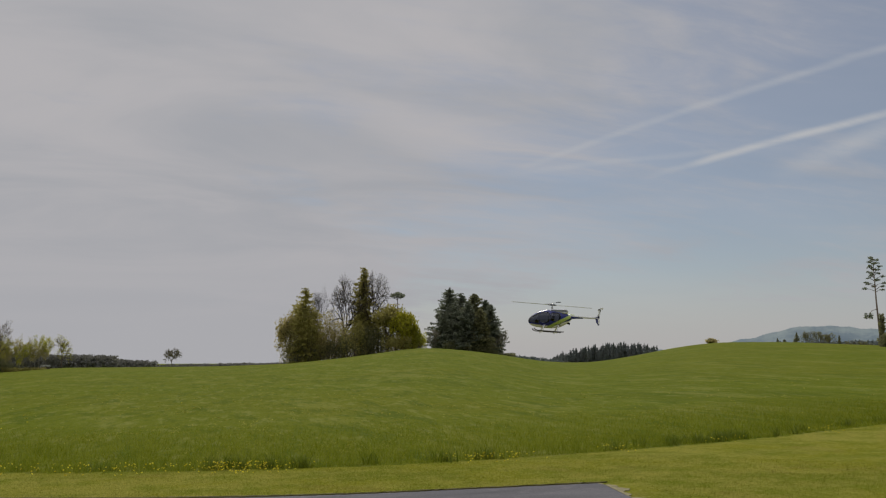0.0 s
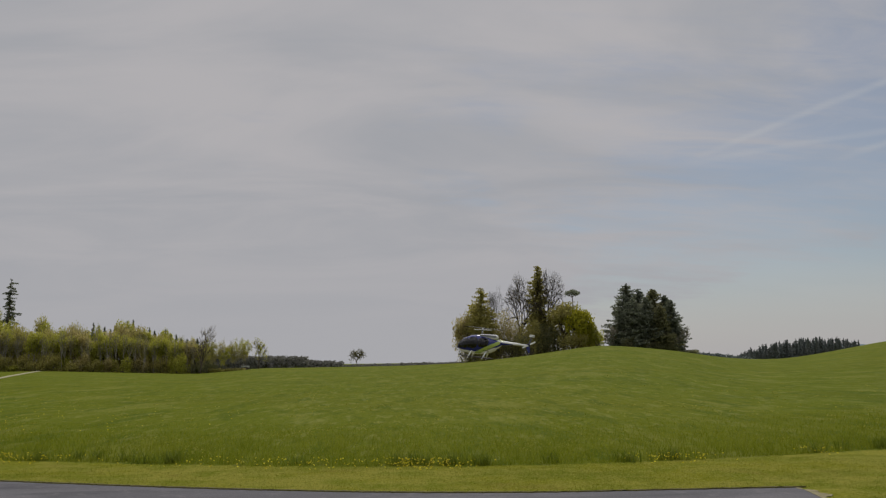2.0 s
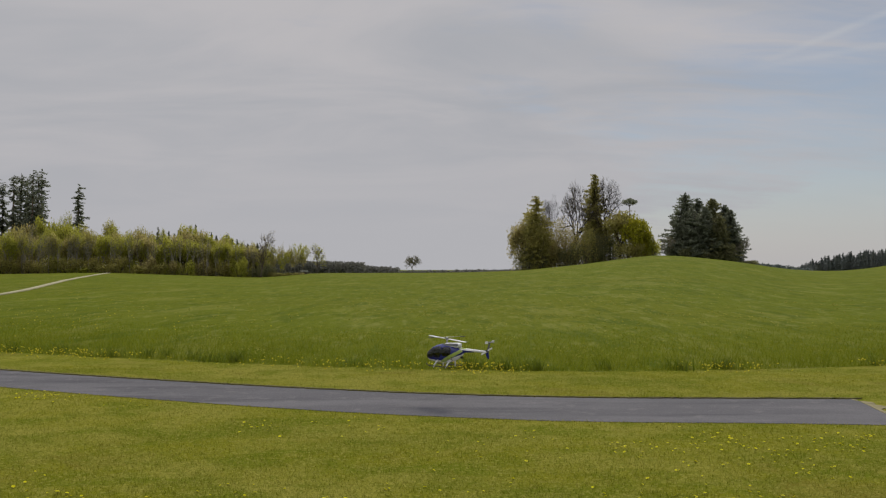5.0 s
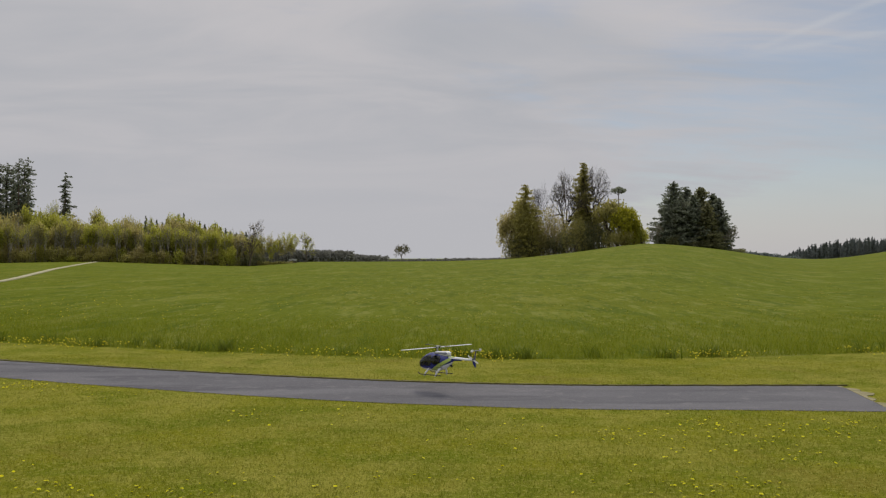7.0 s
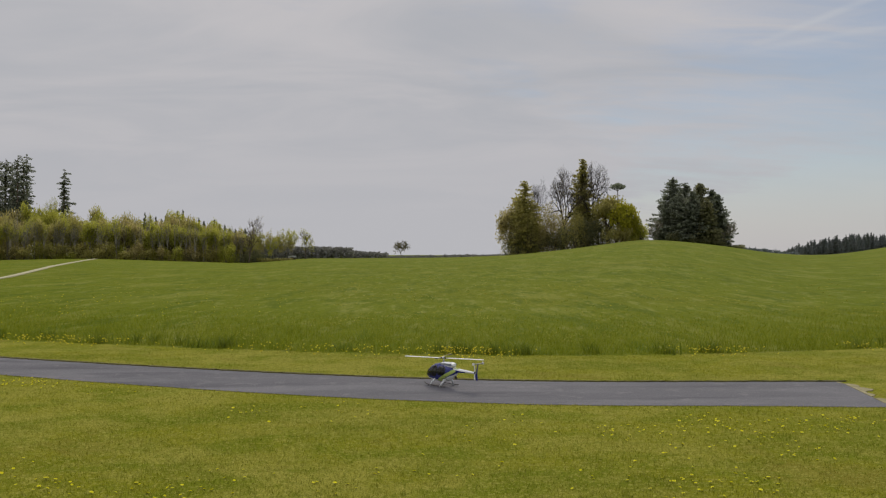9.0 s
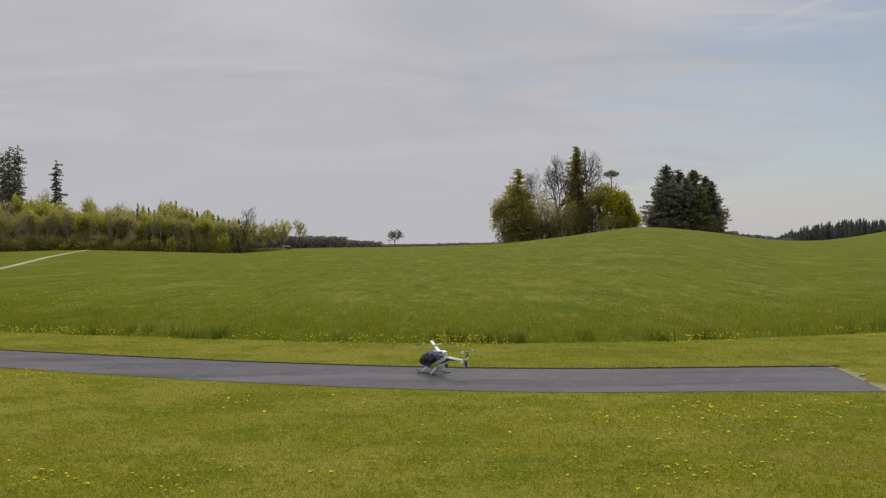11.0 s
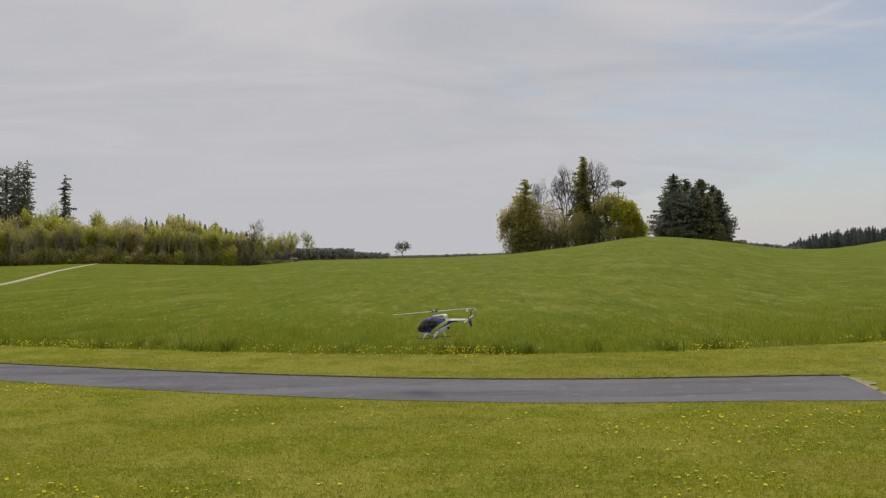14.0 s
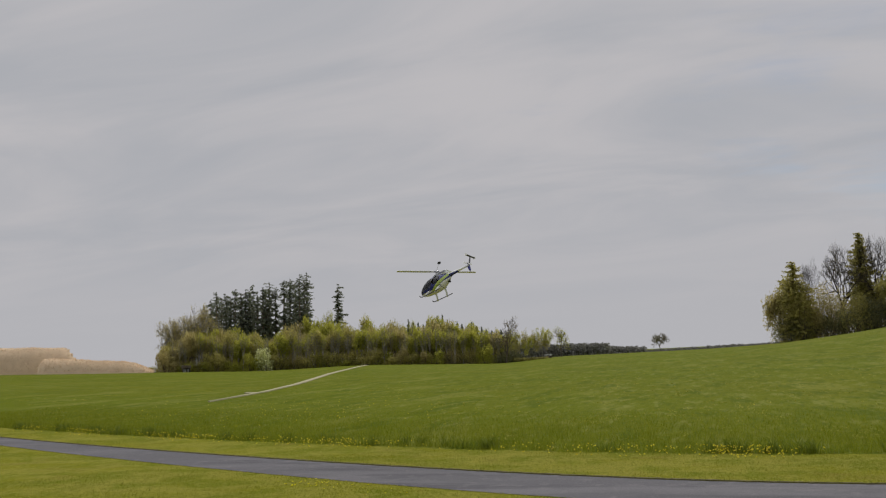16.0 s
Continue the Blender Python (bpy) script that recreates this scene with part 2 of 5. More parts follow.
# ---- ground ----
# skyline of the meadow: azimuth to the left, angle above level, distance in metres
SKYLINE = [(-180, 0.3, 300), (-60, 0.5, 260), (-43, 0.85, 250), (-38.5, 1.1, 300), (-33.7, 1.14, 300), (-31, 0.80, 290), (-28.5, 0.30, 270),
           (-25.5, -0.17, 240), (-22.4, -0.08, 215), (-19, 0.48, 190), (-16.1, 0.80, 185), (-13.9, 0.93, 185), (-12.3, 0.74, 185),
           (-8.6, 0.24, 185), (-4.6, -0.15, 190), (-0.6, -0.29, 210), (3.2, -0.32, 230), (10, -0.34, 230), (13.5, -0.66, 200),
           (18, -0.50, 200), (23.5, -0.30, 200), (30, -0.40, 200), (37, -0.15, 200), (46, 0.15, 200), (60, 0.3, 220), (180, 0.3, 300)]
SKY_A, SKY_E, SKY_R = (np.array(v, float) for v in zip(*SKYLINE))


def skyline(az):
    wide = 1.2
    return (np.mean([np.interp(az + k * wide, SKY_A, SKY_E) for k in (-1, 0, 0, 1)]), np.mean([np.interp(az + k * wide, SKY_A, SKY_R) for k in (-2, -1, 0, 1, 2)]))


def land(x, y):
    """Height of the ground."""
    r = math.hypot(x, y)
    if r < 20:
        return 0.0
    el, crest = skyline(math.degrees(math.atan2(-x, y)))
    top = EYE[2] + crest * math.tan(radians(el))
    if r <= crest:
        s = (r - 20) / (crest - 20)
        return top * (0.35 * s + 0.65 * s * s * (3 - 2 * s))
    return max(top - 0.035 * (r - crest) - 0.0002 * (r - crest) ** 2, -9.0)


def bend(s, slope, soft):
    return slope * (math.sqrt(s * s + soft * soft) - soft)


def meadow_edge(x):
    return 13.5 + bend(x - 2, 0.42, 6.0)


def runway_edge(x, far):
    return (10.70 if far else 9.04) + (bend(2.5 - x, 0.46 if far else 0.50, 5.5) if x < 2.5 else (0.0 if far else -0.020) * (x - 2.5) ** 2)


def mesh_of(name, verts, faces, mats, smooth=False, index=None):
    me = bpy.data.meshes.new(name)
    me.from_pydata([tuple(v) for v in verts], [], [tuple(f) for f in faces])
    for m in mats if isinstance(mats, (list, tuple)) else (mats,):
        me.materials.append(m)
    if index is not None:
        me.polygons.foreach_set("material_index", index)
    if smooth:
        me.polygons.foreach_set("use_smooth", [True] * len(me.polygons))
    me.update()
    return me


def build_ground():
    az = np.concatenate([np.linspace(-180, -56, 40)[:-1], np.linspace(-56, 56, 281), np.linspace(56, 180, 40)[1:-1]])
    rings = np.concatenate([np.linspace(0.5, 12, 40), np.linspace(12.15, 24, 80), np.geomspace(24.6, 330, 90), np.geomspace(345, 4900, 40)])
    n = len(az)
    verts = [(0, 0, 0)]
    for r in rings:
        for a in az:
            x, y = -r * math.sin(radians(a)), r * math.cos(radians(a))
            verts.append((x, y, land(x, y)))
    faces, index = [], []
    for i in range(n):
        faces.append((0, 1 + i, 1 + (i + 1) % n))
        index.append(0)
    for k in range(len(rings) - 1):
        for i in range(n):
            j = (i + 1) % n
            f = (1 + k * n + i, 1 + (k + 1) * n + i, 1 + (k + 1) * n + j, 1 + k * n + j)
            faces.append(f)
            cx, cy = sum(verts[v][0] for v in f) / 4, sum(verts[v][1] for v in f) / 4
            index.append(1 if cy > meadow_edge(cx) else 0)
    faces = [f[::-1] for f in faces]
    ob = new("ground", mesh_of("ground", verts, faces, [MOWN, MEADOW], True, index))
    return tagged(ob, "mown lawn running into a wide green rolling meadow", "ground", kind="structure")


def strip(name, left, right, count, top, mat, thick=0.02, wobble=0.0):
    """A low slab between two edges given as functions of 0..1."""
    verts, faces = [], []
    rnd = random.Random(5)
    for i in range(count + 1):
        s = i / count
        (ax, ay), (bx, by) = left(s), right(s)
        w1, w2 = rnd.uniform(-wobble, wobble), rnd.uniform(-wobble, wobble)
        za, zb = land(ax, ay), land(bx, by)
        verts += [(ax, ay + w1, za - thick), (ax, ay + w1, za + top), (bx, by + w2, zb + top), (bx, by + w2, zb - thick)]
    for i in range(count):
        a, b = 4 * i, 4 * i + 4
        faces += [(a, b, b + 1, a + 1), (a + 1, b + 1, b + 2, a + 2), (a + 2, b + 2, b + 3, a + 3)]
    faces += [(0, 1, 2, 3), (4 * count + 3, 4 * count + 2, 4 * count + 1, 4 * count)]
    return new(name, mesh_of(name, verts, faces, mat))


def runway_x(s, far):
    return -42 + s * (42 + (5.22 if far else 4.97))


build_ground()
runway = strip("runway", lambda s: (runway_x(s, 1), runway_edge(runway_x(s, 1), True)), lambda s: (runway_x(s, 0), runway_edge(runway_x(s, 0), False)), 260, 0.005, ASPHALT, wobble=0.012)
tagged(runway, "narrow grey asphalt strip with worn edges", "runway", kind="structure")
# low dark strip: the turf's shadow on the far edge, put into colour
edge = strip("runway_edge_shade", lambda s: (runway_x(s, 1) + 0.1 * s, runway_edge(runway_x(s, 1), True) + 0.03), lambda s: (runway_x(s, 1), runway_edge(runway_x(s, 1), True) + 0.0), 900, 0.020, TURF_SHADE, wobble=0.022)
tagged(edge, "dark strip painted as the turf's shadow along the asphalt", "verge", kind="structure")
patch = strip("sand_patch", lambda s: (4.94 + 0.27 * s, 8.92 + 1.72 * s), lambda s: (5.06 + 0.27 * s + 0.08 * math.sin(11 * s) + 0.05 * math.sin(31 * s) - 0.1 * abs(s - 0.5), 8.88 + 1.80 * s), 60, 0.009, SAND, wobble=0.03)
tagged(patch, "bare sandy soil at the end of the asphalt", "soil", kind="structure")
TRACK = [(-23.0, 34.5), (-26.1, 45), (-30.7, 58), (-44.6, 93), (-60, 135), (-78, 184)]
TX, TY = zip(*TRACK)


def track(s, side):
    k = s * (len(TRACK) - 1)
    x, y = np.interp(k, range(len(TRACK)), TX), np.interp(k, range(len(TRACK)), TY)
    wide = 0.10 + 0.56 * min(1.0, s * 1.6)
    return (x + side * wide * 0.75, y - side * wide * 0.35)


track_ob = strip("dirt_track", lambda s: track(s, -1), lambda s: track(s, 1), 80, 0.06, GRAVEL, 0.1, 0.05)
tagged(track_ob, "pale gravel farm track across the meadow", "track", kind="structure")
fork = strip("track_fork", lambda s: (-25.6 - 1.2 * s, 43.0 + 0.9 * s), lambda s: (-25.9 - 1.0 * s, 44.4 + 0.1 * s), 12, 0.05, GRAVEL, 0.1, 0.1)
tagged(fork, "short pale gravel turn-off of the farm track", "track", kind="structure")


# ---- trees ----
def part(name, bm, mat, parent, label=""):
    """One mesh object under a thing or a part; bm is a bmesh or a finished mesh."""
    if isinstance(bm, bmesh.types.BMesh):
        me = bpy.data.meshes.new(name)
        bm.to_mesh(me)
        bm.free()
        for m in mat if isinstance(mat, (list, tuple)) else (mat,):
            me.materials.append(m)
    else:
        me = bm
    ob = new(name, me)
    ob.parent = parent
    return tagged(ob, label)


class Growth:
    """Collects tapered limbs and leaves of a plant as plain vertices and faces."""

    def __init__(self, seed):
        self.rnd = random.Random(seed)
        self.wood, self.wood_f, self.leaf, self.leaf_f = [], [], [], []

    def limb(self, points, radii, sides=5):
        start = len(self.wood)
        for i, (p, r) in enumerate(zip(points, radii)):
            way = (points[min(i + 1, len(points) - 1)] - points[max(i - 1, 0)]).normalized()
            a = way.orthogonal().normalized()
            b = way.cross(a)
            for k in range(sides):
                t = 2 * math.pi * k / sides
                self.wood.append(p + (a * math.cos(t) + b * math.sin(t)) * r)
        for i in range(len(points) - 1):
            for k in range(sides):
                j = (k + 1) % sides
                o = start + i * sides
                self.wood_f.append((o + k, o + j, o + sides + j, o + sides + k))

    def leaf_at(self, p, size, droop=0.0, way=None):
        r = self.rnd
        a = Vector((r.gauss(0, 1), r.gauss(0, 1), r.gauss(0, 1) - droop)) if way is None else way + Vector((r.gauss(0, .35), r.gauss(0, .35), r.gauss(0, .35)))
        a.normalize()
        b = a.cross(Vector((r.gauss(0, 1), r.gauss(0, 1), r.gauss(0, 1)))).normalized()
        s = size * r.uniform(0.6, 1.4)
        n = len(self.leaf)
        self.leaf += [p - a * s * 0.5, p + b * s * 0.32, p + a * s * 0.6, p - b * s * 0.28]
        self.leaf_f.append((n, n + 1, n + 2, n + 3))

    def clump(self, p, radius, count, size, flat=0.8):
        r = self.rnd
        for _ in range(count):
            v = Vector((r.gauss(0, 1), r.gauss(0, 1), r.gauss(0, 1))).normalized() * radius * 1.15 * r.random() ** 0.45
            v.z *= flat
            self.leaf_at(p + v, size)

    def finish(self, name, wood_mat, leaf_mat, label, category, group=""):
        ob = new(name)
        if self.wood:
            part("trunk", mesh_of("trunk", self.wood, self.wood_f, wood_mat, True), None, ob)
        if self.leaf:
            part("crown", mesh_of("crown", self.leaf, self.leaf_f, leaf_mat), None, ob)
        return tagged(ob, label, category, group)


def conifer(seed, h, width, bare=0.08, fill=1.0, gaps=0.0, droop=0.35, tip=1.0, ragged=0.95):
    """A spruce: whorls of drooping boughs set with needle sprays."""
    g = Growth(seed)
    r = g.rnd
    g.limb([Vector((0, 0, -0.4)), Vector((0.02 * h * r.uniform(-.5, .5), 0, h * 0.5)), Vector((0, 0, h * 0.99))], [h * 0.014 + 0.08, h * 0.009 + 0.04, 0.03], 7)
    z = h * bare
    while z < h * 0.985:
        s = (z / h - bare) / (1 - bare)
        reach = width * (1 - s) ** (0.8 * tip) * (0.6 + 0.4 * min(1, s * 6)) + 0.12
        boughs = max(4, int(6 * fill * (1 - 0.3 * s)))
        for k in range(boughs):
            if r.random() < gaps:
                continue
            a = r.uniform(0, 2 * math.pi)
            uneven = 1.0 + ragged * noise.noise(Vector((math.cos(a) * 1.3 + seed, math.sin(a) * 1.3, z * 0.33)))
            length = reach * r.uniform(0.55, 1.15) * uneven
            out = Vector((math.cos(a), math.sin(a), 0))
            p0 = Vector((0, 0, z + r.uniform(-.03, .03) * h))
            p1 = p0 + out * length * 0.6 + Vector((0, 0, -droop * length * 0.35 + 0.1 * s))
            p2 = p0 + out * length + Vector((0, 0, -droop * length * 0.5 + 0.25 * length * s))
            g.limb([p0, p1, p2], [0.05, 0.03, 0.012], 3)
            sprays = int(5 + length * 7 * fill)
            for i in range(sprays):
                q = (i + r.random()) / sprays
                p = p0.lerp(p1, q * 1.6) if q < 0.6 else p1.lerp(p2, (q - 0.6) / 0.4)
                side = Vector((-out.y, out.x, 0)) * r.uniform(-1, 1)
                g.leaf_at(p + side * 0.25 * length * (1 - q) + Vector((0, 0, r.uniform(-.3, .05))), 0.36 + 0.008 * h * (1 - s), 0, out * 0.9 + side * 0.8 + Vector((0, 0, -0.5)))
        z += max(0.25, h * 0.017) * r.uniform(0.5, 1.5)
    return g


def broadleaf(seed, h, width, trunk=0.3, levels=4, leaves=6, leaf=0.35, clump=0.7, lean=0.0, thick=0.02, spread=0.75, forks=3, twig=1.0):
    """A deciduous tree: forking tapered limbs, with leaf clumps at the outer twigs."""
    g = Growth(seed)
    r = g.rnd
    ends = []

    def grow(p, way, length, radius, level):
        bend_way = (way + Vector((r.gauss(0, .16), r.gauss(0, .16), r.gauss(0, .1) + 0.06))).normalized()
        mid = p + way * length * 0.5
        end = mid + bend_way * length * 0.5
        g.limb([p, mid, end], [max(radius, 0.045 * twig), max(radius * 0.8, 0.04 * twig), max(radius * 0.6, 0.032 * twig)], 6 if level < 2 else 3)
        if level >= levels:
            ends.append(end)
            return
        if level >= levels - 1:
            ends.append(mid)
        n = forks if level else forks + 2
        for k in range(n):
            a = 2 * math.pi * (k + r.random() * 0.8) / n
            ortho = bend_way.orthogonal().normalized()
            ortho.rotate(Matrix.Rotation(a, 3, bend_way))
            w = (bend_way * (1.0 if k else 1.6) + ortho * spread * r.uniform(0.5, 1.15)).normalized()
            start = end if (k == 0 or r.random() < 0.5) else mid.lerp(end, r.random())
            grow(start, w, length * r.uniform(0.62, 0.86), radius * 0.62, level + 1)

    grow(Vector((0, 0, -0.3)), Vector((lean, 0, 1)).normalized(), h * trunk, h * thick, 0)
    for e in ends:
        if leaves:
            g.clump(e, clump * r.uniform(0.6, 1.3), int(leaves * r.uniform(0.4, 1.6)) + 1, leaf)
    fit_growth(g, h, width)
    return g


def fit_growth(g, h, width):
    """Scale a plant to its height and half width."""
    pts = g.wood + g.leaf
    top = np.percentile([p.z for p in pts], 99.7)
    half = np.percentile([math.hypot(p.x, p.y) for p in pts], 96)
    for p in pts:
        p.x, p.y = p.x * width / half, p.y * width / half
        if p.z > 0:
            p.z *= h / top


def bush(seed, h, width, count=900, leaf=0.4, lobes=9):
    """A shrub: several stems under an uneven crown of lobes."""
    count, leaf = int(count * 2.4), leaf * 0.75
    g = Growth(seed)
    r = g.rnd
    tops = []
    for k in range(lobes):
        a, q = r.uniform(0, 6.28), math.sqrt(r.random()) * 0.8
        p = Vector((math.cos(a) * width * q, math.sin(a) * width * q, h * (0.3 + 0.55 * r.random() * (1 - 0.5 * q))))
        tops.append(p)
        g.limb([Vector((p.x * 0.25, p.y * 0.25, -0.2)), Vector((p.x * 0.7, p.y * 0.7, p.z * 0.6)), p], [0.09, 0.05, 0.02], 4)
    for _ in range(count):
        p = r.choice(tops)
        v = Vector((r.gauss(0, 1), r.gauss(0, 1), r.gauss(0, 1)))
        v = v.normalized() * (0.35 + 0.65 * r.random() ** 0.5)
        q = p + Vector((v.x * width * 0.42, v.y * width * 0.42, v.z * h * 0.28))
        q.z = q.z if q.z > 0.3 else h * 0.45 * r.random()
        g.leaf_at(q, leaf)
    for _ in range(count // 4):
        a, q = r.uniform(0, 6.28), math.sqrt(r.random())
        g.leaf_at(Vector((math.cos(a) * width * q, math.sin(a) * width * q, h * 0.4 * r.random())), leaf)
    return g


def ground_at(az, r):
    x, y = -r * math.sin(radians(az)), r * math.cos(radians(az))
    return Vector((x, y, land(x, y)))


def stand(az, r, turn=0.0, size=1.0, tall=1.0, lean=0.0):
    p = ground_at(az, r)
    return pose(p.x, p.y, p.z - 0.1, 0, lean, turn) @ Matrix.Diagonal((size, size, size * tall, 1))


def repeat(ob, m):
    """A copy of a plant at the pose m, which holds its whole size."""
    made = copy_thing(ob, m)
    made.matrix_basis = m
    return made


def height_to(az, r, top):
    """Height of what stands at az and r and reaches the angle top above level."""
    return EYE[2] + r * math.tan(radians(top)) - ground_at(az, r).z


def put(g, az, r, name, wood, leaf, label, category="tree", turn=0.0, group=""):
    ob = g.finish(name, wood, leaf, label, category, group)
    ob.matrix_world = stand(az, r, turn)
    return ob


def build_copse():
    R = 192
    H = lambda az, top, r=R: height_to(az, r, top)
    put(conifer(11, H(-5.5, 4.95), 4.4, 0.02, 1.5, 0.08, 0.3, 0.62, 0.7), -5.8, R - 4, "spruce", BARK, OLIVE, "broad olive-brown spruce at the edge of the copse")
    put(broadleaf(23, H(-5.35, 4.0), 3.4, 0.12, 4, 18, 0.28, 0.9), -5.35, R - 1, "leafing_tree", BARK, OLIVE, "broad olive tree in half leaf at the copse edge")
    put(broadleaf(12, H(-4.9, 3.3), 3.4, 0.14, 4, 12, 0.28, 0.8, -0.15), -4.95, R - 2, "shrubby_tree", BARK, BROWN, "low spreading brownish tree with sparse buds")
    put(broadleaf(13, H(-6.7, 5.05), 2.6, 0.38, 6, 1, 0.10, 0.3, 0, 0.02, 0.85, 3, 0.75), -6.7, R - 1, "birch", DARKBARK, PALE, "slender bare birch with thin pale twigs")
    put(broadleaf(14, H(-8.3, 6.0), 5.6, 0.30, 6, 1, 0.10, 0.4, 0, 0.028, 0.9, 3, 0.75), -8.45, R, "bare_tree", DARKBARK, BROWN, "tall bare deciduous tree with a wide fan of twigs")
    put(conifer(15, H(-9.78, 6.6), 3.9, 0.05, 1.8, 0.03, 0.5, 0.62, 0.45), -9.78, R + 1, "spruce", BARK, OLIVE, "tallest narrow olive-brown spruce of the copse")
    put(broadleaf(16, H(-10.6, 6.3), 5.0, 0.32, 6, 1, 0.10, 0.4, 0.04, 0.028, 0.9, 3, 0.75), -10.5, R, "bare_tree", DARKBARK, BROWN, "tall bare deciduous tree with upswept branches")
    g = Growth(17)
    h = H(-12.16, 5.08)
    g.limb([Vector((0, 0, -0.3)), Vector((0.2, 0, h * 0.55)), Vector((0, 0, h * 0.93))], [0.22, 0.16, 0.07], 7)
    for k in range(8):
        a = k * 0.9
        tip = Vector((math.cos(a) * 1.3, math.sin(a) * 1.3, h * 0.90 + 0.15 * (k % 3)))
        g.limb([Vector((0, 0, h * 0.84)), tip * 0.5 + Vector((0, 0, h * 0.43)), tip], [0.06, 0.05, 0.03], 4)
        g.clump(tip * 0.9 + Vector((0, 0, h * 0.095)), 0.7, 42, 0.42, 0.8)
    g.clump(Vector((0.1, 0, h * 0.945)), 0.9, 90, 0.42, 0.4)
    put(g, -12.16, R + 3, "pine", PINEBARK, NEEDLE, "thin pine with a bare stem and a round tuft on top")
    put(broadleaf(18, H(-11.4, 3.9), 3.9, 0.15, 4, 18, 0.28, 0.8), -11.5, R - 2, "small_tree", BARK, OLIVE, "rounded olive small tree just in leaf")
    put(broadleaf(19, H(-12.5, 3.4), 3.1, 0.14, 4, 17, 0.28, 0.75), -12.6, R - 4, "small_tree", BARK, YELLOW, "bright yellow-green tree in fresh spring leaf")
    put(bush(20, H(-13.2, 2.75), 2.4, 900, 0.4), -13.05, R - 4, "shrub", BARK, YELLOW, "bright yellow-green shrub at the end of the copse", "shrub")
    put(bush(21, H(-13.75, 2.1), 1.7, 600, 0.35), -13.75, R - 5, "shrub", BARK, SPRING, "small green shrub on the hill crest", "shrub")
    put(conifer(22, H(-13.5, 2.9), 0.9, 0.02, 0.9), -13.35, R - 1, "young_spruce", BARK, SPRING, "small young spruce behind the shrubs")
    for i, (az, top, mat, what) in enumerate([
            (-5.2, 1.6, SHADE, "dark"), (-5.9, 1.9, SHADE, "dark"), (-6.6, 2.5, BROWN, "brown"), (-7.2, 3.5, BROWN, "brown"), (-7.9, 3.9, BROWN, "brown"),
            (-8.6, 2.7, BROWN, "brown"), (-9.2, 3.2, OLIVE, "olive"), (-8.9, 2.0, SHADE, "dark"), (-9.7, 2.6, SHADE, "dark"), (-10.3, 3.0, SHADE, "dark"), (-10.9, 2.7, SHADE, "dark"),
            (-11.5, 2.3, SHADE, "dark"), (-12.1, 2.1, OLIVE, "olive"), (-12.7, 1.9, OLIVE, "olive"), (-13.2, 1.8, SPRING, "green"), (-7.5, 1.7, SHADE, "dark"), (-6.4, 1.5, SHADE, "dark"), (-10.0, 4.0, OLIVE, "olive"), (-6.0, 3.8, OLIVE, "olive"), (-5.3, 3.6, OLIVE, "olive"), (-4.95, 2.6, BROWN, "brown"), (-6.9, 3.2, BROWN, "brown"), (-8.2, 3.4, BROWN, "brown"), (-11.0, 3.7, OLIVE, "olive")]):
        r = R - 5 + (i * 7 % 6)
        put(bush(40 + i, H(az, top, r), 3.1, 680, 0.40, 14), az, r, "shrub", BARK, mat, f"dense {what} undergrowth shrub under the copse trees", "shrub", group="copse undergrowth")


def build_conifer_group():
    R = 196
    for i, (az, top, w, r) in enumerate([(-15.83, 5.1, 3.9, R), (-16.64, 4.8, 3.0, R + 4), (-17.58, 4.75, 3.6, R), (-18.3, 4.25, 3.3, R + 2), (-18.75, 4.0, 2.8, R - 2), (-16.2, 4.1, 3.4, R - 4), (-17.1, 4.2, 3.4, R - 5), (-15.35, 3.4, 2.4, R - 2), (-18.0, 3.6, 3.2, R - 5)]):
        put(conifer(60 + i, height_to(az, r, top), w * 1.26, 0.01, 1.7, 0.03, 0.3, 0.66, 0.8), az, r, "spruce", BARK, NEEDLE if i not in (2, 8) else SHADE, "dense dark green spruce in a tight group on the hill", turn=i * 40, group="hilltop spruces")
    for az, top, w in ((-14.75, 2.2, 1.9), (-19.55, 2.1, 1.5), (-19.15, 1.6, 1.2)):
        put(broadleaf(int(80 - az), height_to(az, R, top), w, 0.25, 4, 1, 0.2, 0.4), az, R - 3, "bare_shrub", PALEBARK, PALE, "small bare pale sapling beside the spruces", "shrub")
    for i, az in enumerate((-16.0, -17.0, -18.0, -18.7, -19.9)):
        put(bush(90 + i, height_to(az, R - 6, 1.6 - 0.25 * i), 1.9, 500, 0.35), az, R - 6, "shrub", BARK, SHADE, "dark low shrub at the foot of the spruces", "shrub")


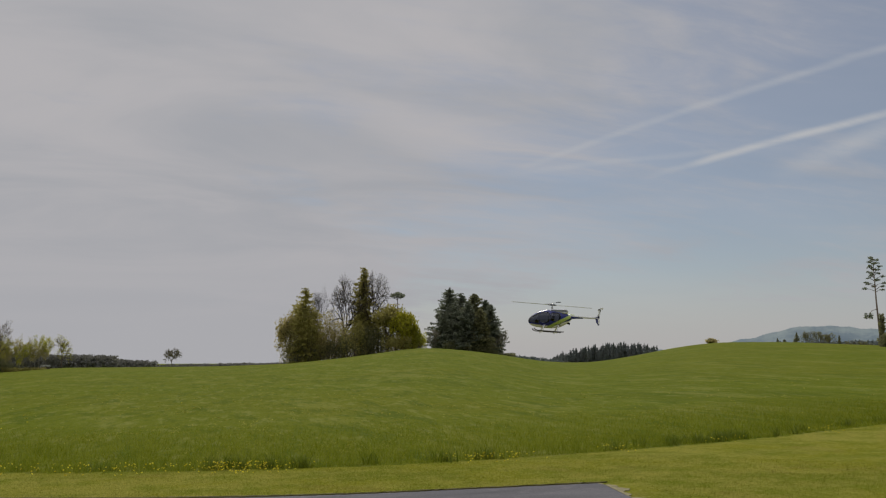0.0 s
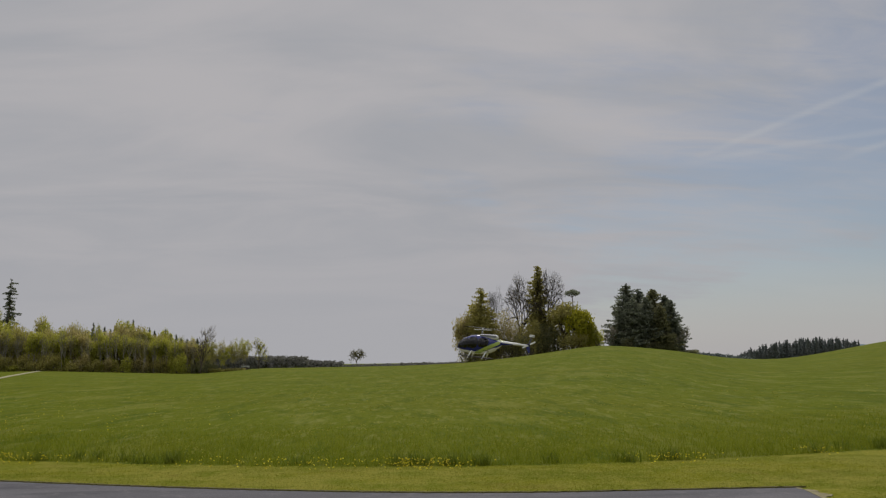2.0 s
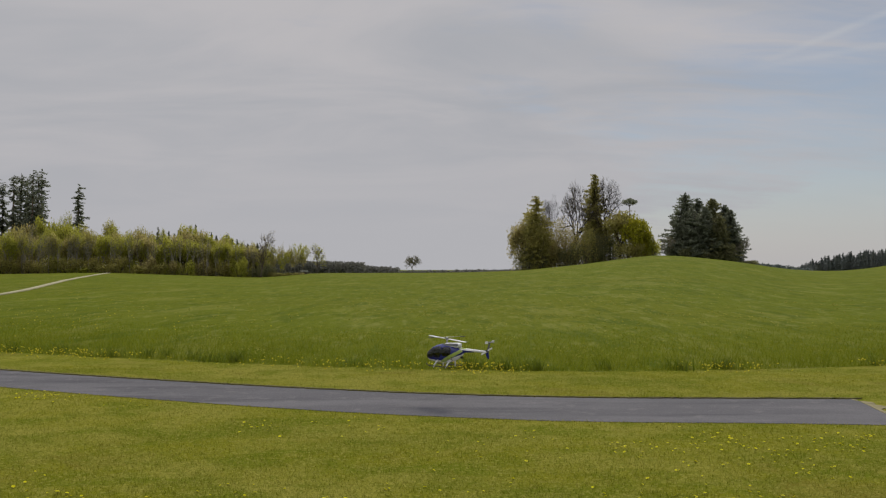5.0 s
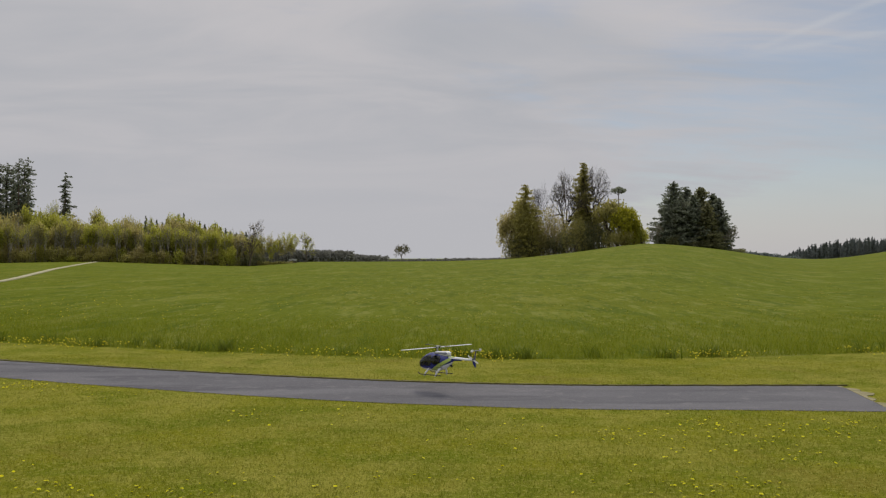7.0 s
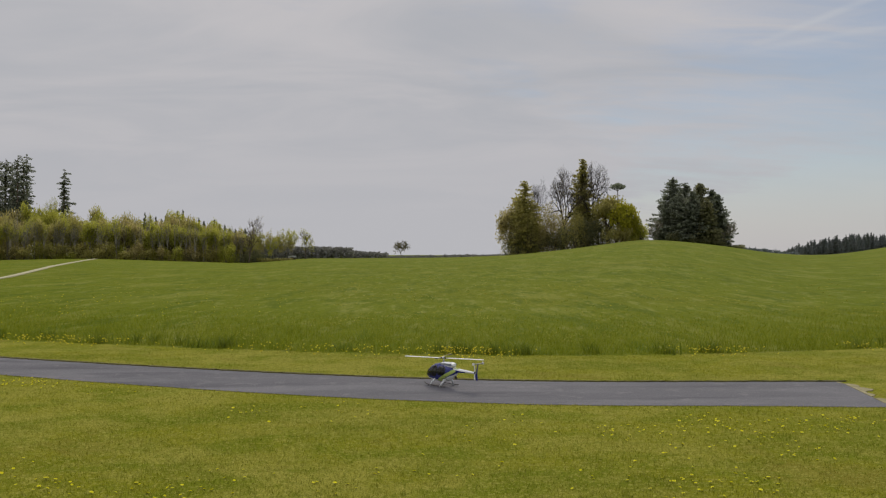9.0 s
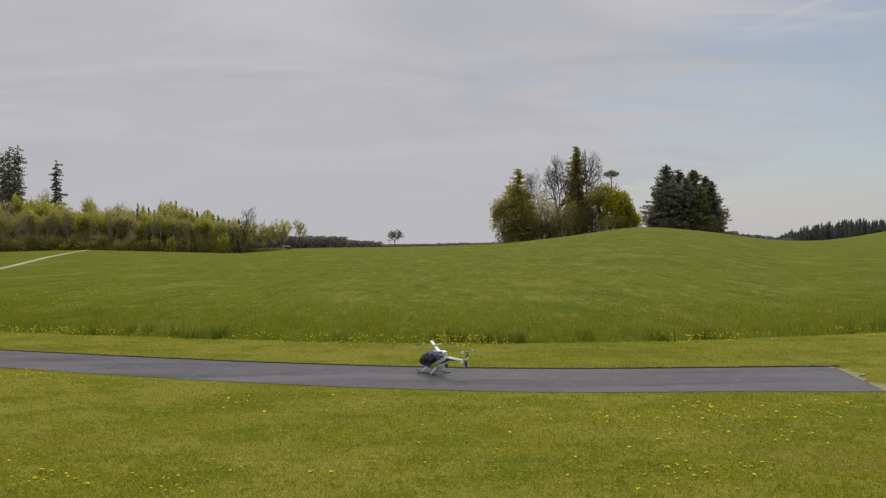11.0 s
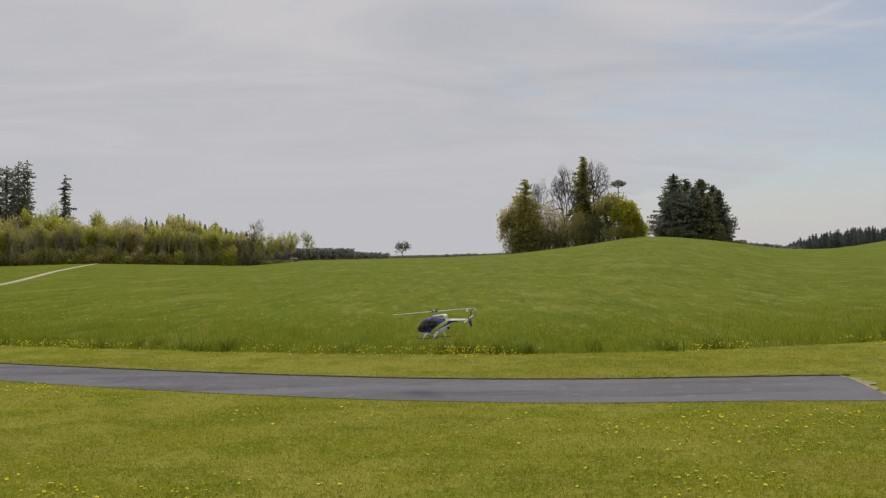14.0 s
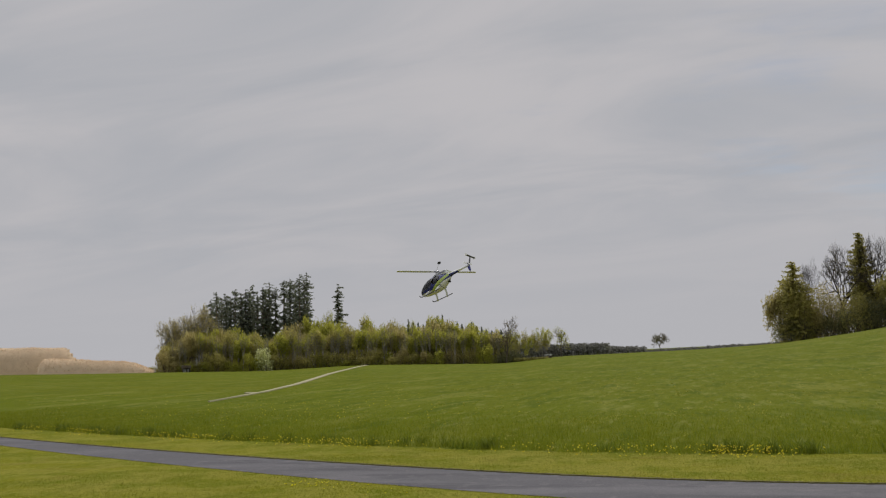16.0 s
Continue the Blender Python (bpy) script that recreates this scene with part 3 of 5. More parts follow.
def build_left_wood():
    # tall firs standing behind
    rnd = random.Random(9)
    for i, (az, top, bare) in enumerate([(24.6, 5.4, 0.25), (26.75, 6.25, 0.3), (27.25, 6.15, 0.35), (27.9, 6.0, 0.3), (28.3, 5.75, 0.4), (29.3, 5.7, 0.3), (29.75, 5.4, 0.4), (30.4, 5.45, 0.4), (30.9, 5.2, 0.35), (31.6, 5.3, 0.3), (32.2, 4.9, 0.3), (32.8, 5.1, 0.2), (33.2, 4.6, 0.2), (31.2, 5.0, 0.45), (28.9, 5.3, 0.5), (26.95, 5.8, 0.4), (27.55, 5.7, 0.5), (29.55, 5.2, 0.45), (30.1, 5.0, 0.5), (30.65, 5.1, 0.4), (31.9, 4.8, 0.4), (32.5, 4.7, 0.3)]):
        az, r = az + 0.3, 222 + (i * 5 % 9)
        put(conifer(100 + i, height_to(az, r, top), 2.0 if i == 0 else rnd.uniform(1.6, 2.4), bare, 1.15, rnd.uniform(0.2, 0.36), 0.6, rnd.uniform(0.2, 0.45)), az, r, "fir", PINEBARK, NEEDLE, "tall dark fir with a bare lower stem", turn=i * 50, group="tall firs of the wood")
    # young broadleaf trees along the edge, built in a few forms and repeated
    forms = []
    for k, (mat, label) in enumerate([(SPRING, "young broadleaf tree in fresh green leaf"), (SPRING, "young tree in light spring leaf"), (OLIVE, "young olive-brown tree coming into leaf"), (BROWN, "brownish budding young tree"), (SPRING, "slender young tree in thin leaf"), (PALE, "slim pale birch with few leaves")]):
        g = broadleaf(130 + k, 10.0, (1.9, 1.7, 1.6, 2.0, 1.3, 1.1)[k], (0.13, 0.14, 0.15, 0.12, 0.28, 0.5)[k], 3, (22, 22, 20, 20, 14, 8)[k], 0.25, 0.8, 0, 0.014 if k < 4 else 0.022, 0.6)
        forms.append(g.finish("young_tree", PALEBARK if k in (0, 2, 4, 5) else BARK, mat, label, "tree", "young trees of the wood"))
    tops = [(10.2, 1.55), (12.7, 1.45), (15.0, 1.95), (17.8, 2.7), (19.5, 2.3), (21, 2.75), (23, 2.9), (25, 2.9), (28, 2.8), (30, 2.5), (32, 2.6), (34, 3.0), (36.8, 1.8)]
    ta, te = zip(*tops)
    az, used = 13.2, set()
    for i, a in enumerate((10.45, 10.6, 10.85, 11.05, 11.25, 11.5, 11.7, 11.9, 12.1, 12.35, 12.55, 12.8, 13.0, 13.2)):
        g = broadleaf(240 + i, height_to(a, 204, np.interp(a, ta, te) * (1.05, 0.8, 1.15, 0.72, 0.95)[i % 5]), 1.5, 0.36, 3, 22, 0.25, 0.75, 0, 0.014, 0.7)
        put(g, a, 203 + i % 3, "stemmed_tree", PALEBARK, (SPRING, OLIVE)[i % 2], "small round-crowned tree on a bare pale stem", turn=i * 50, group="stemmed trees at the wood's end")
    while az < 36.6:
        for row in range(3):
            k = rnd.randrange(6) if az < 34 else rnd.choice((2, 3, 3))
            a, r = az + rnd.uniform(-.25, .25), 202 + row * 6 + rnd.uniform(-2, 2)
            swell = 1.0 + 0.34 * noise.noise(Vector((a * 0.8, 4.0, 0))) + 0.16 * noise.noise(Vector((a * 2.3, 1.0, 0)))
            h = height_to(a, r, np.interp(a, ta, te) * swell * rnd.uniform(0.72, 1.1) * (0.82 + 0.09 * row))
            m = stand(a, r, rnd.uniform(0, 360), 1.0, h / 10.0)
            if k in used:
                repeat(forms[k], m)
            else:
                used.add(k)
                forms[k].matrix_world = m
        az += 0.30
    # pale slim stems standing out in front
    az = 13.5
    while az < 36:
        k = rnd.choice((4, 5, 5))
        a, r = az + rnd.uniform(-.3, .3), 199.5 + rnd.uniform(-1, 1)
        repeat(forms[k], stand(a, r, rnd.uniform(0, 360), 1.0, height_to(a, r, np.interp(a, ta, te) * rnd.uniform(0.6, 0.98)) / 10.0))
        az += 0.42
    # tall thicket between the young trees
    thickets, used = [], set()
    for k, (mat, what) in enumerate([(OLIVE, "olive"), (SPRING, "yellow-green"), (BROWN, "brown budding"), (OLIVE, "light olive")]):
        g = bush(230 + k, 8.0, 1.7, 480, 0.34, 16)
        thickets.append(g.finish("thicket_tree", PALEBARK, mat, f"dense {what} many-stemmed tree in the wood edge", "tree", "thicket of the wood edge"))
    az = 13.6
    while az < 36.4:
        k = rnd.choice((0, 1, 3, 2)) if az < 22 else rnd.choice((2, 0, 3, 1))
        a, r = az + rnd.uniform(-.2, .2), 206 + rnd.uniform(-2, 5)
        m = stand(a, r, rnd.uniform(0, 360), rnd.uniform(0.85, 1.2), 1.0) @ Matrix.Diagonal((1, 1, max(0.5, height_to(a, r, np.interp(a, ta, te) * rnd.uniform(0.5, 0.85)) / 8.0), 1))
        if k in used:
            repeat(thickets[k], m)
        else:
            used.add(k)
            thickets[k].matrix_world = m
        az += 0.38
    # shrubs along the foot of the wood
    shrubs = []
    for k, (mat, what) in enumerate([(SHADE, "dark green"), (BROWN, "brown budding"), (SPRING, "fresh green"), (OLIVE, "olive")]):
        g = bush(150 + k, 4.6, 2.4, 620, 0.38, 10)
        shrubs.append(g.finish("shrub", BARK, mat, f"{what} shrub along the edge of the wood", "shrub", "shrubs of the wood edge"))
    used = set()
    az = 11.1
    while az < 37.0:
        k = rnd.choice((0, 3, 3, 1, 2)) if 12.5 < az < 19 else rnd.choice((1, 2, 2, 3, 3))
        r = 199 + rnd.uniform(-1.5, 3)
        m = stand(az, r, rnd.uniform(0, 360), rnd.uniform(0.8, 1.1), max(0.45, 0.85 + 0.9 * noise.noise(Vector((az * 1.1, 7.0, 0)))) * rnd.uniform(0.75, 1.25) * (0.3 if az < 12.7 else 1.0))
        if k in used:
            repeat(shrubs[k], m)
        else:
            used.add(k)
            shrubs[k].matrix_world = m
        az += 0.6
    # bare round trees at the far end, small firs in the middle
    for i, (az, top, w) in enumerate([(33.9, 4.2, 3.8), (35.0, 4.15, 4.2), (36.0, 3.3, 3.4)]):
        put(broadleaf(170 + i, height_to(az, 212, top), w * 1.1, 0.26, 5, 12, 0.2, 0.8, 0, 0.02, 0.85, 3, 1.7), az, 212, "bare_tree", PALEBARK, BROWN, "round pale tree with bare grey twigs", turn=i * 70)
    for i in range(20):
        az = 13.6 + i * 0.34
        put(conifer(190 + i, height_to(az, 214, np.interp(az, ta, te) * rnd.uniform(0.92, 1.1)), 1.1, 0.15, 0.9, 0.15), az, 214, "young_spruce", BARK, NEEDLE, "slim dark young spruce inside the wood", turn=i * 37, group="young spruces")
    put(bush(210, height_to(30.1, 197, 1.4), 2.1, 900, 0.34, 8), 30.0, 197, "blossoming_shrub", BARK, BLOSSOM, "rounded shrub with whitish green blossom", "shrub")
    put(broadleaf(211, height_to(25.3, 214, 3.6), 2.8, 0.3, 4, 14, 0.3, 0.8), 25.6, 214, "light_green_tree", PALEBARK, SPRING, "light green leafy tree between the firs")
    g = broadleaf(212, height_to(12.3, 198, 2.6), 2.9, 0.5, 5, 4, 0.18, 0.6, 0.0, 0.046, 0.9, 3, 1.7)
    for p in g.wood + g.leaf:
        p.x += 0.24 * p.z
    put(g, 13.4, 196, "leaning_tree", BARK, BROWN, "bare tree leaning to one side at the wood edge")
    put(broadleaf(213, height_to(9.55, 205, 1.72), 2.0, 0.25, 4, 6, 0.22, 0.6), 9.55, 205, "young_tree", BARK, SPRING, "single young tree in thin leaf beside the wood")
    put(broadleaf(214, height_to(3.0, 225, 0.92), 2.3, 0.34, 5, 2, 0.16, 0.3, 0, 0.03, 1.35), 2.9, 225, "orchard_tree", TWIG, PALE, "small round bare orchard tree in the meadow")


def build_right_side():
    R = 190
    g = Growth(301)
    r = g.rnd
    h = height_to(-43.4, R, 6.35)
    g.limb([Vector((0.5, 0, -0.3)), Vector((0.1, 0, h * 0.5)), Vector((0, 0, h * 0.98))], [0.22, 0.15, 0.05], 7)
    for k in range(26):
        z = h * (0.62 + 0.37 * k / 26)
        a, reach = k * 2.4, (2.1 - 1.3 * k / 26) * r.uniform(0.6, 1.1)
        tip = Vector((math.cos(a) * reach, math.sin(a) * reach, z + 0.3))
        g.limb([Vector((0, 0, z - 0.3)), tip * 0.5 + Vector((0, 0, z * 0.5)), tip], [0.07, 0.05, 0.02], 4)
        g.clump(tip, 0.5, 26, 0.4, 0.35)
    g.limb([Vector((0, 0, h * 0.42)), Vector((-1.2, 0, h * 0.40)), Vector((-2.0, 0, h * 0.36))], [0.08, 0.06, 0.03], 4)
    g.clump(Vector((-2.0, 0, h * 0.34)), 0.8, 70, 0.5, 0.8)
    put(g, -43.4, R, "pine", PINEBARK, NEEDLE, "tall thin pine with a bare stem and sparse tufts")
    g = Growth(302)
    h = height_to(-43.5, R, 2.7)
    g.limb([Vector((0, 0, -0.3)), Vector((0.1, 0, h * 0.5)), Vector((0, 0, h))], [0.35, 0.28, 0.2], 7)
    for k in range(26):
        g.clump(Vector((0.2 * math.sin(k), 0.2 * math.cos(k), h * (k + 1) / 26)), 0.55, 40, 0.4, 0.9)
    put(g, -43.65, R - 1, "ivy_clad_stump", BARK, SHADE, "dead trunk thickly clad in dark ivy")
    put(bush(303, height_to(-44.1, R, 1.95), 2.9, 1300, 0.4, 12), -44.2, R - 2, "shrub", BARK, SHADE, "large dark shrub around the ivy-clad trunk", "shrub")
    put(broadleaf(304, height_to(-33.5, 300, 1.42), 2.0, 0.25, 4, 3, 0.4, 0.7), -33.5, 298, "orchard_tree", BARK, BROWN, "small round tree on the far ridge")
    # trees standing behind the far ridge
    for i, (az, top, kind) in enumerate([(-38.0, 1.35, 0), (-38.75, 1.75, 0), (-37.6, 1.4, 0), (-39.4, 1.85, 1), (-40.0, 1.8, 1), (-40.6, 1.7, 1), (-41.2, 1.55, 0), (-41.8, 1.2, 1), (-42.6, 1.2, 1)]):
        r = 345
        hh = height_to(az, r, top)
        g = conifer(310 + i, hh, 2.2, 0.03, 1.0) if kind == 0 else broadleaf(310 + i, hh, 3.2, 0.3, 4, 3, 0.4, 0.7)
        put(g, az, r, "spruce" if kind == 0 else "bare_tree", BARK, SHADE if kind == 0 else PALE, "dark spruce beyond the ridge" if kind == 0 else "bare brown tree beyond the ridge")


def build_distance():
    rnd = random.Random(21)
    # dark wood in the dip
    forms, used = [], False
    base = conifer(400, 14.0, 3.4, 0.02, 0.8, 0.0, 0.3, 0.7).finish("forest_spruce", BARK, FARWOOD, "dark spruce of a far forest edge", "tree", "far forest")
    az = -22.6
    while az > -30.0:
        for row in range(3):
            r = 520 + 14 * row + rnd.uniform(-6, 6)
            top = np.interp(-az, (22.4, 23.6, 24.6, 25.6, 27, 28.2, 30), (0.05, 0.5, 0.8, 0.98, 1.2, 1.2, 0.95)) + rnd.uniform(-.3, .08)
            h = EYE[2] + r * math.tan(radians(top)) - ground_at(az, r).z
            m = stand(az + rnd.uniform(-.12, .12), r, rnd.uniform(0, 360), 1.0, h / 14.0)
            if used:
                repeat(base, m)
            else:
                base.matrix_world, used = m, True
        az -= 0.17
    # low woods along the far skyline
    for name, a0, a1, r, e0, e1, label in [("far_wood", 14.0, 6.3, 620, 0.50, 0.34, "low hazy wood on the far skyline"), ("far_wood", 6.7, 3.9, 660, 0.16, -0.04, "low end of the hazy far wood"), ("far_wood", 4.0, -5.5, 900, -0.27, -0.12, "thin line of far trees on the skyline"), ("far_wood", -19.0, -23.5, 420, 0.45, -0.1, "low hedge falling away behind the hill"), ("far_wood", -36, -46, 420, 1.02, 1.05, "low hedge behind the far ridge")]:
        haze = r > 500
        g = Growth(int(r + a0))
        n = int(abs(a1 - a0) * 26)
        for i in range(n):
            s = i / n
            a = a0 + (a1 - a0) * s
            p = ground_at(a, r)
            top = EYE[2] + r * math.tan(radians(e0 + (e1 - e0) * s + 0.10 * g.rnd.random() ** 2))
            q = Vector((p.x, p.y, p.z))
            g.limb([q, Vector((q.x, q.y, top - 1))], [0.2, 0.1], 3)
            for _ in range(48):
                zz = p.z + (top - p.z) * g.rnd.random() ** 0.7
                g.leaf_at(Vector((p.x + g.rnd.gauss(0, r * 0.0012), p.y + g.rnd.gauss(0, 4), zz)), 0.9 + r * 0.0013)
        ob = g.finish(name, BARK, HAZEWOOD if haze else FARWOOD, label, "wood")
        ob["kind"] = "stuff"
    # blue hills
    for a0, a1, r, peak, label in [(-29.5, -60.0, 3600, 2.1, "long hazy blue wooded hill on the horizon"), (-24.0, -33.5, 4300, 0.75, "low hazy blue ridge far away")]:
        verts, faces = [], []
        n = 420
        for i in range(n + 1):
            s = i / n
            a = a0 + (a1 - a0) * s
            prof = min(1.0, s * 3.4) ** 0.75 * (0.92 + 0.08 * math.sin(s * 19 - 5.0)) if peak > 1 else math.sin(math.pi * s) ** 0.6
            prof += 0.05 * noise.noise(Vector((s * 34, 1, peak))) + 0.035 * abs(noise.noise(Vector((s * 150, 3, peak))))
            top = EYE[2] + r * math.tan(radians(peak * max(0, prof)))
            for depth, z in ((-500, -20), (-160, top * 0.55), (0, top), (400, -20)):
                rr = r + depth
                verts.append((-rr * math.sin(radians(a)), rr * math.cos(radians(a)), z))
        for i in range(n):
            for k in range(3):
                a = i * 4 + k
                faces.append((a, a + 4, a + 5, a + 1))
        tagged(new("backdrop", mesh_of("backdrop", verts, faces, BLUEHILL, True)), label, "hill", kind="structure")
    # banks of dry reed beside the wood
    for a0, a1, r, top, label in [(52, 41.4, 206, 2.05, "high bank of dry straw-coloured reed"), (44.0, 37.2, 192, 1.12, "low bank of dry straw-coloured reed beside the wood")]:
        g = Growth(int(r))
        bank, faces, n = [], [], 60
        for i in range(n + 1):
            s = i / n
            a = a0 + (a1 - a0) * s
            p = ground_at(a, r)
            env = (1 - (0.50 if top < 1.5 else 0.15) * s) * min(1.0, (1 - s) * (5 if top < 1.5 else 9) + 0.2) * min(1.0, s * 14 + 0.25) ** 0.6
            crest = max(0.6, (height_to(a, r, top) * env + 0.25 * noise.noise(Vector((s * 9, r, 0)))) * 0.96)
            for depth, z in ((-2.2, -0.2), (-1.4, 0.55), (-0.2, 0.9), (1.5, 1.0), (6.0, 0.8), (9.0, -0.2)):
                q = ground_at(a, r + depth)
                bank.append((q.x, q.y, q.z + max(z * crest, -0.2)))
            for _ in range(70):
                d = g.rnd.uniform(-2.0, 5)
                q = ground_at(a + g.rnd.uniform(-.09, .09), r + d)
                z = crest * np.interp(d, (-2.2, -1.4, -0.2, 1.5, 6), (0, 0.55, 0.9, 1.0, 0.8))
                g.leaf_at(Vector((q.x, q.y, q.z + z - 0.04)), 0.34, 0, Vector((0, 0, 1)))
        for i in range(n):
            for k in range(5):
                o = i * 6 + k
                faces.append((o, o + 6, o + 7, o + 1))
        ob = g.finish("reed_bank", BARK, REED, label, "reed")
        part("stalks", mesh_of("stalks", bank, faces, REED, True), None, ob)
        ob["kind"] = "stuff"


build_copse()
build_conifer_group()
build_left_wood()
build_right_side()
build_distance()


# ---- model helicopter ----
def paint(name, colour, rough=0.25, coat=0.6, metal=0.0):
    dark = tuple(c * 0.86 for c in colour)
    return material(name, dark, colour, 6.0, rough, 70.0, coat=coat, metal=metal, rough_by=0.05)


BLUE = paint("navy_blue_gloss_paint", (0.018, 0.025, 0.170))
WHITE = paint("white_gloss_paint", (0.84, 0.84, 0.83), 0.4, 0.2)
LIME = paint("lime_green_gloss_paint", (0.40, 0.50, 0.12))
SKID = paint("dark_anodised_tube", (0.075, 0.066, 0.058), 0.5, 0.0)
BLACK = paint("black_plastic", (0.015, 0.015, 0.016), 0.45, 0.0)
STEEL = paint("grey_steel", (0.42, 0.42, 0.43), 0.35, 0.0, 0.9)
PANEL = paint("pale_grey_louvre", (0.24, 0.25, 0.27), 0.4, 0.1)
FIN = paint("dark_grey_tail_paint", (0.15, 0.15, 0.17), 0.4, 0.2)
SEAT = paint("charcoal_seat_cloth", (0.035, 0.035, 0.040), 0.8, 0.0)


def tinted_glass():
    m = bpy.data.materials.new("smoked_canopy_glass")
    m.use_nodes = True
    tr = m.node_tree
    clear, gloss = node(tr, "ShaderNodeBsdfTransparent", Color=(0.20, 0.21, 0.26, 1)), node(tr, "ShaderNodeBsdfGlossy", Roughness=0.06)
    mix, fresnel = tr.nodes.new("ShaderNodeMixShader"), node(tr, "ShaderNodeFresnel", IOR=1.5)
    tr.links.new(fresnel.outputs[0], mix.inputs[0])
    tr.links.new(clear.outputs[0], mix.inputs[1])
    tr.links.new(gloss.outputs[0], mix.inputs[2])
    tr.links.new(mix.outputs[0], tr.nodes["Material Output"].inputs[0])
    return m


GLASS = tinted_glass()

HULL = [(0.262, 0.160, 0.004, 0.004), (0.256, 0.160, 0.022, 0.022), (0.240, 0.163, 0.042, 0.040), (0.215, 0.168, 0.060, 0.055), (0.175, 0.177, 0.080, 0.070),
        (0.120, 0.187, 0.096, 0.081), (0.060, 0.192, 0.103, 0.086), (0.0, 0.193, 0.102, 0.086), (-0.060, 0.194, 0.094, 0.080), (-0.110, 0.199, 0.079, 0.066),
        (-0.150, 0.207, 0.062, 0.050), (-0.185, 0.217, 0.044, 0.034), (-0.215, 0.228, 0.028, 0.022), (-0.235, 0.233, 0.016, 0.016)]
HX, HZ, HH, HW = (np.array(v)[::-1] for v in zip(*HULL))
HZ, HH = HZ + 0.05 * HH, HH * 1.06


def hull_point(x, a, out=0.0):
    """A point of the egg-shaped hull at length x and angle a from straight up, towards port."""
    zc, hh, hw = (np.interp(x, HX, v) for v in (HZ, HH, HW))
    return (x, (hw + out) * math.sin(a), zc + (hh + out) * math.cos(a))


def shade_of(x, z):
    """Paint scheme by place: 0 blue, 1 white, 2 lime."""
    belly = 0.135 - 0.02 * math.cos((x - 0.05) * 7) + max(0.0, -x) * 0.30
    line = z - (0.258 - (x + 0.215) * 0.62)
    if -0.026 < line < 0.018 and x < 0.06 and z > belly - 0.02:
        return 2
    return 1 if z < belly else 0


def front_window(x, a):
    return abs((x - 0.090) / 0.057) ** 2.8 + abs((abs(a) - 1.36) / 0.66) ** 2.6 < 1


def rear_window(x, a):
    return abs((x + 0.027) / 0.056) ** 2.8 + abs((abs(a) - 1.30 - x) / 0.56) ** 2.6 < 1


def windscreen(x, a):
    return x > 0.150 and abs(a) < 2.0 and abs(a) > 0.62 - 12 * max(0.0, x - 0.205) and (x < 0.250 or abs(a) < 1.2)


def glazed(x, a):
    return windscreen(x, a) or front_window(x, a) or rear_window(x, a)


def hull_mesh():
    verts, faces, index = [], [], []
    xs = np.concatenate([np.linspace(0.262, 0.2, 16)[:-1], np.linspace(0.2, -0.235, 110)])
    seg = 96
    for x in xs:
        for k in range(seg):
            verts.append(hull_point(x, 2 * math.pi * k / seg))
    for i in range(len(xs) - 1):
        for k in range(seg):
            j = (k + 1) % seg
            f = (i * seg + k, i * seg + j, (i + 1) * seg + j, (i + 1) * seg + k)
            turn = 2 * math.pi * (k + 0.5) / seg
            if glazed((xs[i] + xs[i + 1]) / 2, turn if turn < math.pi else turn - 2 * math.pi):
                continue
            faces.append(f)
            c = np.mean([verts[v] for v in f], axis=0)
            index.append(shade_of(c[0], c[2]))
    for end in (0, len(xs) - 1):
        faces.append(tuple(end * seg + k for k in range(seg)))
        index.append(0)
    return mesh_of("body", verts, faces, [BLUE, WHITE, LIME], True, index)


def hull_panel(name, inside, out, mat):
    """A thin proud panel that follows the hull where inside(x, a) holds."""
    n, seg = 100, 120
    xs = np.linspace(0.260, -0.12, n)
    pts, faces = {}, []
    verts = []

    def vid(i, k):
        if (i, k) not in pts:
            pts[i, k] = len(verts)
            verts.append(hull_point(xs[i], -math.pi + 2 * math.pi * k / seg, out))
        return pts[i, k]
    for i in range(n - 1):
        for k in range(seg):
            if inside((xs[i] + xs[i + 1]) / 2, -math.pi + 2 * math.pi * (k + 0.5) / seg):
                faces.append((vid(i, k), vid(i, k + 1), vid(i + 1, k + 1), vid(i + 1, k)))
    return mesh_of(name, verts, faces, mat, True)


def tube(points, radii, sides=10):
    bm = bmesh.new()
    rings = []
    points = [Vector(p) for p in points]
    for i, (p, r) in enumerate(zip(points, radii)):
        way = (points[min(i + 1, len(points) - 1)] - points[max(i - 1, 0)]).normalized()
        a = way.cross(Vector((0, 1, 0.01))).normalized()
        b = way.cross(a)
        ry, rz = r if isinstance(r, tuple) else (r, r)
        rings.append([bm.verts.new(p + b * math.cos(t) * ry + a * math.sin(t) * rz) for t in [2 * math.pi * k / sides for k in range(sides)]])
    for u, v in zip(rings, rings[1:]):
        for k in range(sides):
            bm.faces.new((u[k], u[(k + 1) % sides], v[(k + 1) % sides], v[k]))
    bm.faces.new(rings[0][::-1])
    bm.faces.new(rings[-1])
    bmesh.ops.recalc_face_normals(bm, faces=bm.faces)
    for f in bm.faces:
        f.smooth = len(f.verts) == 4
    return bm


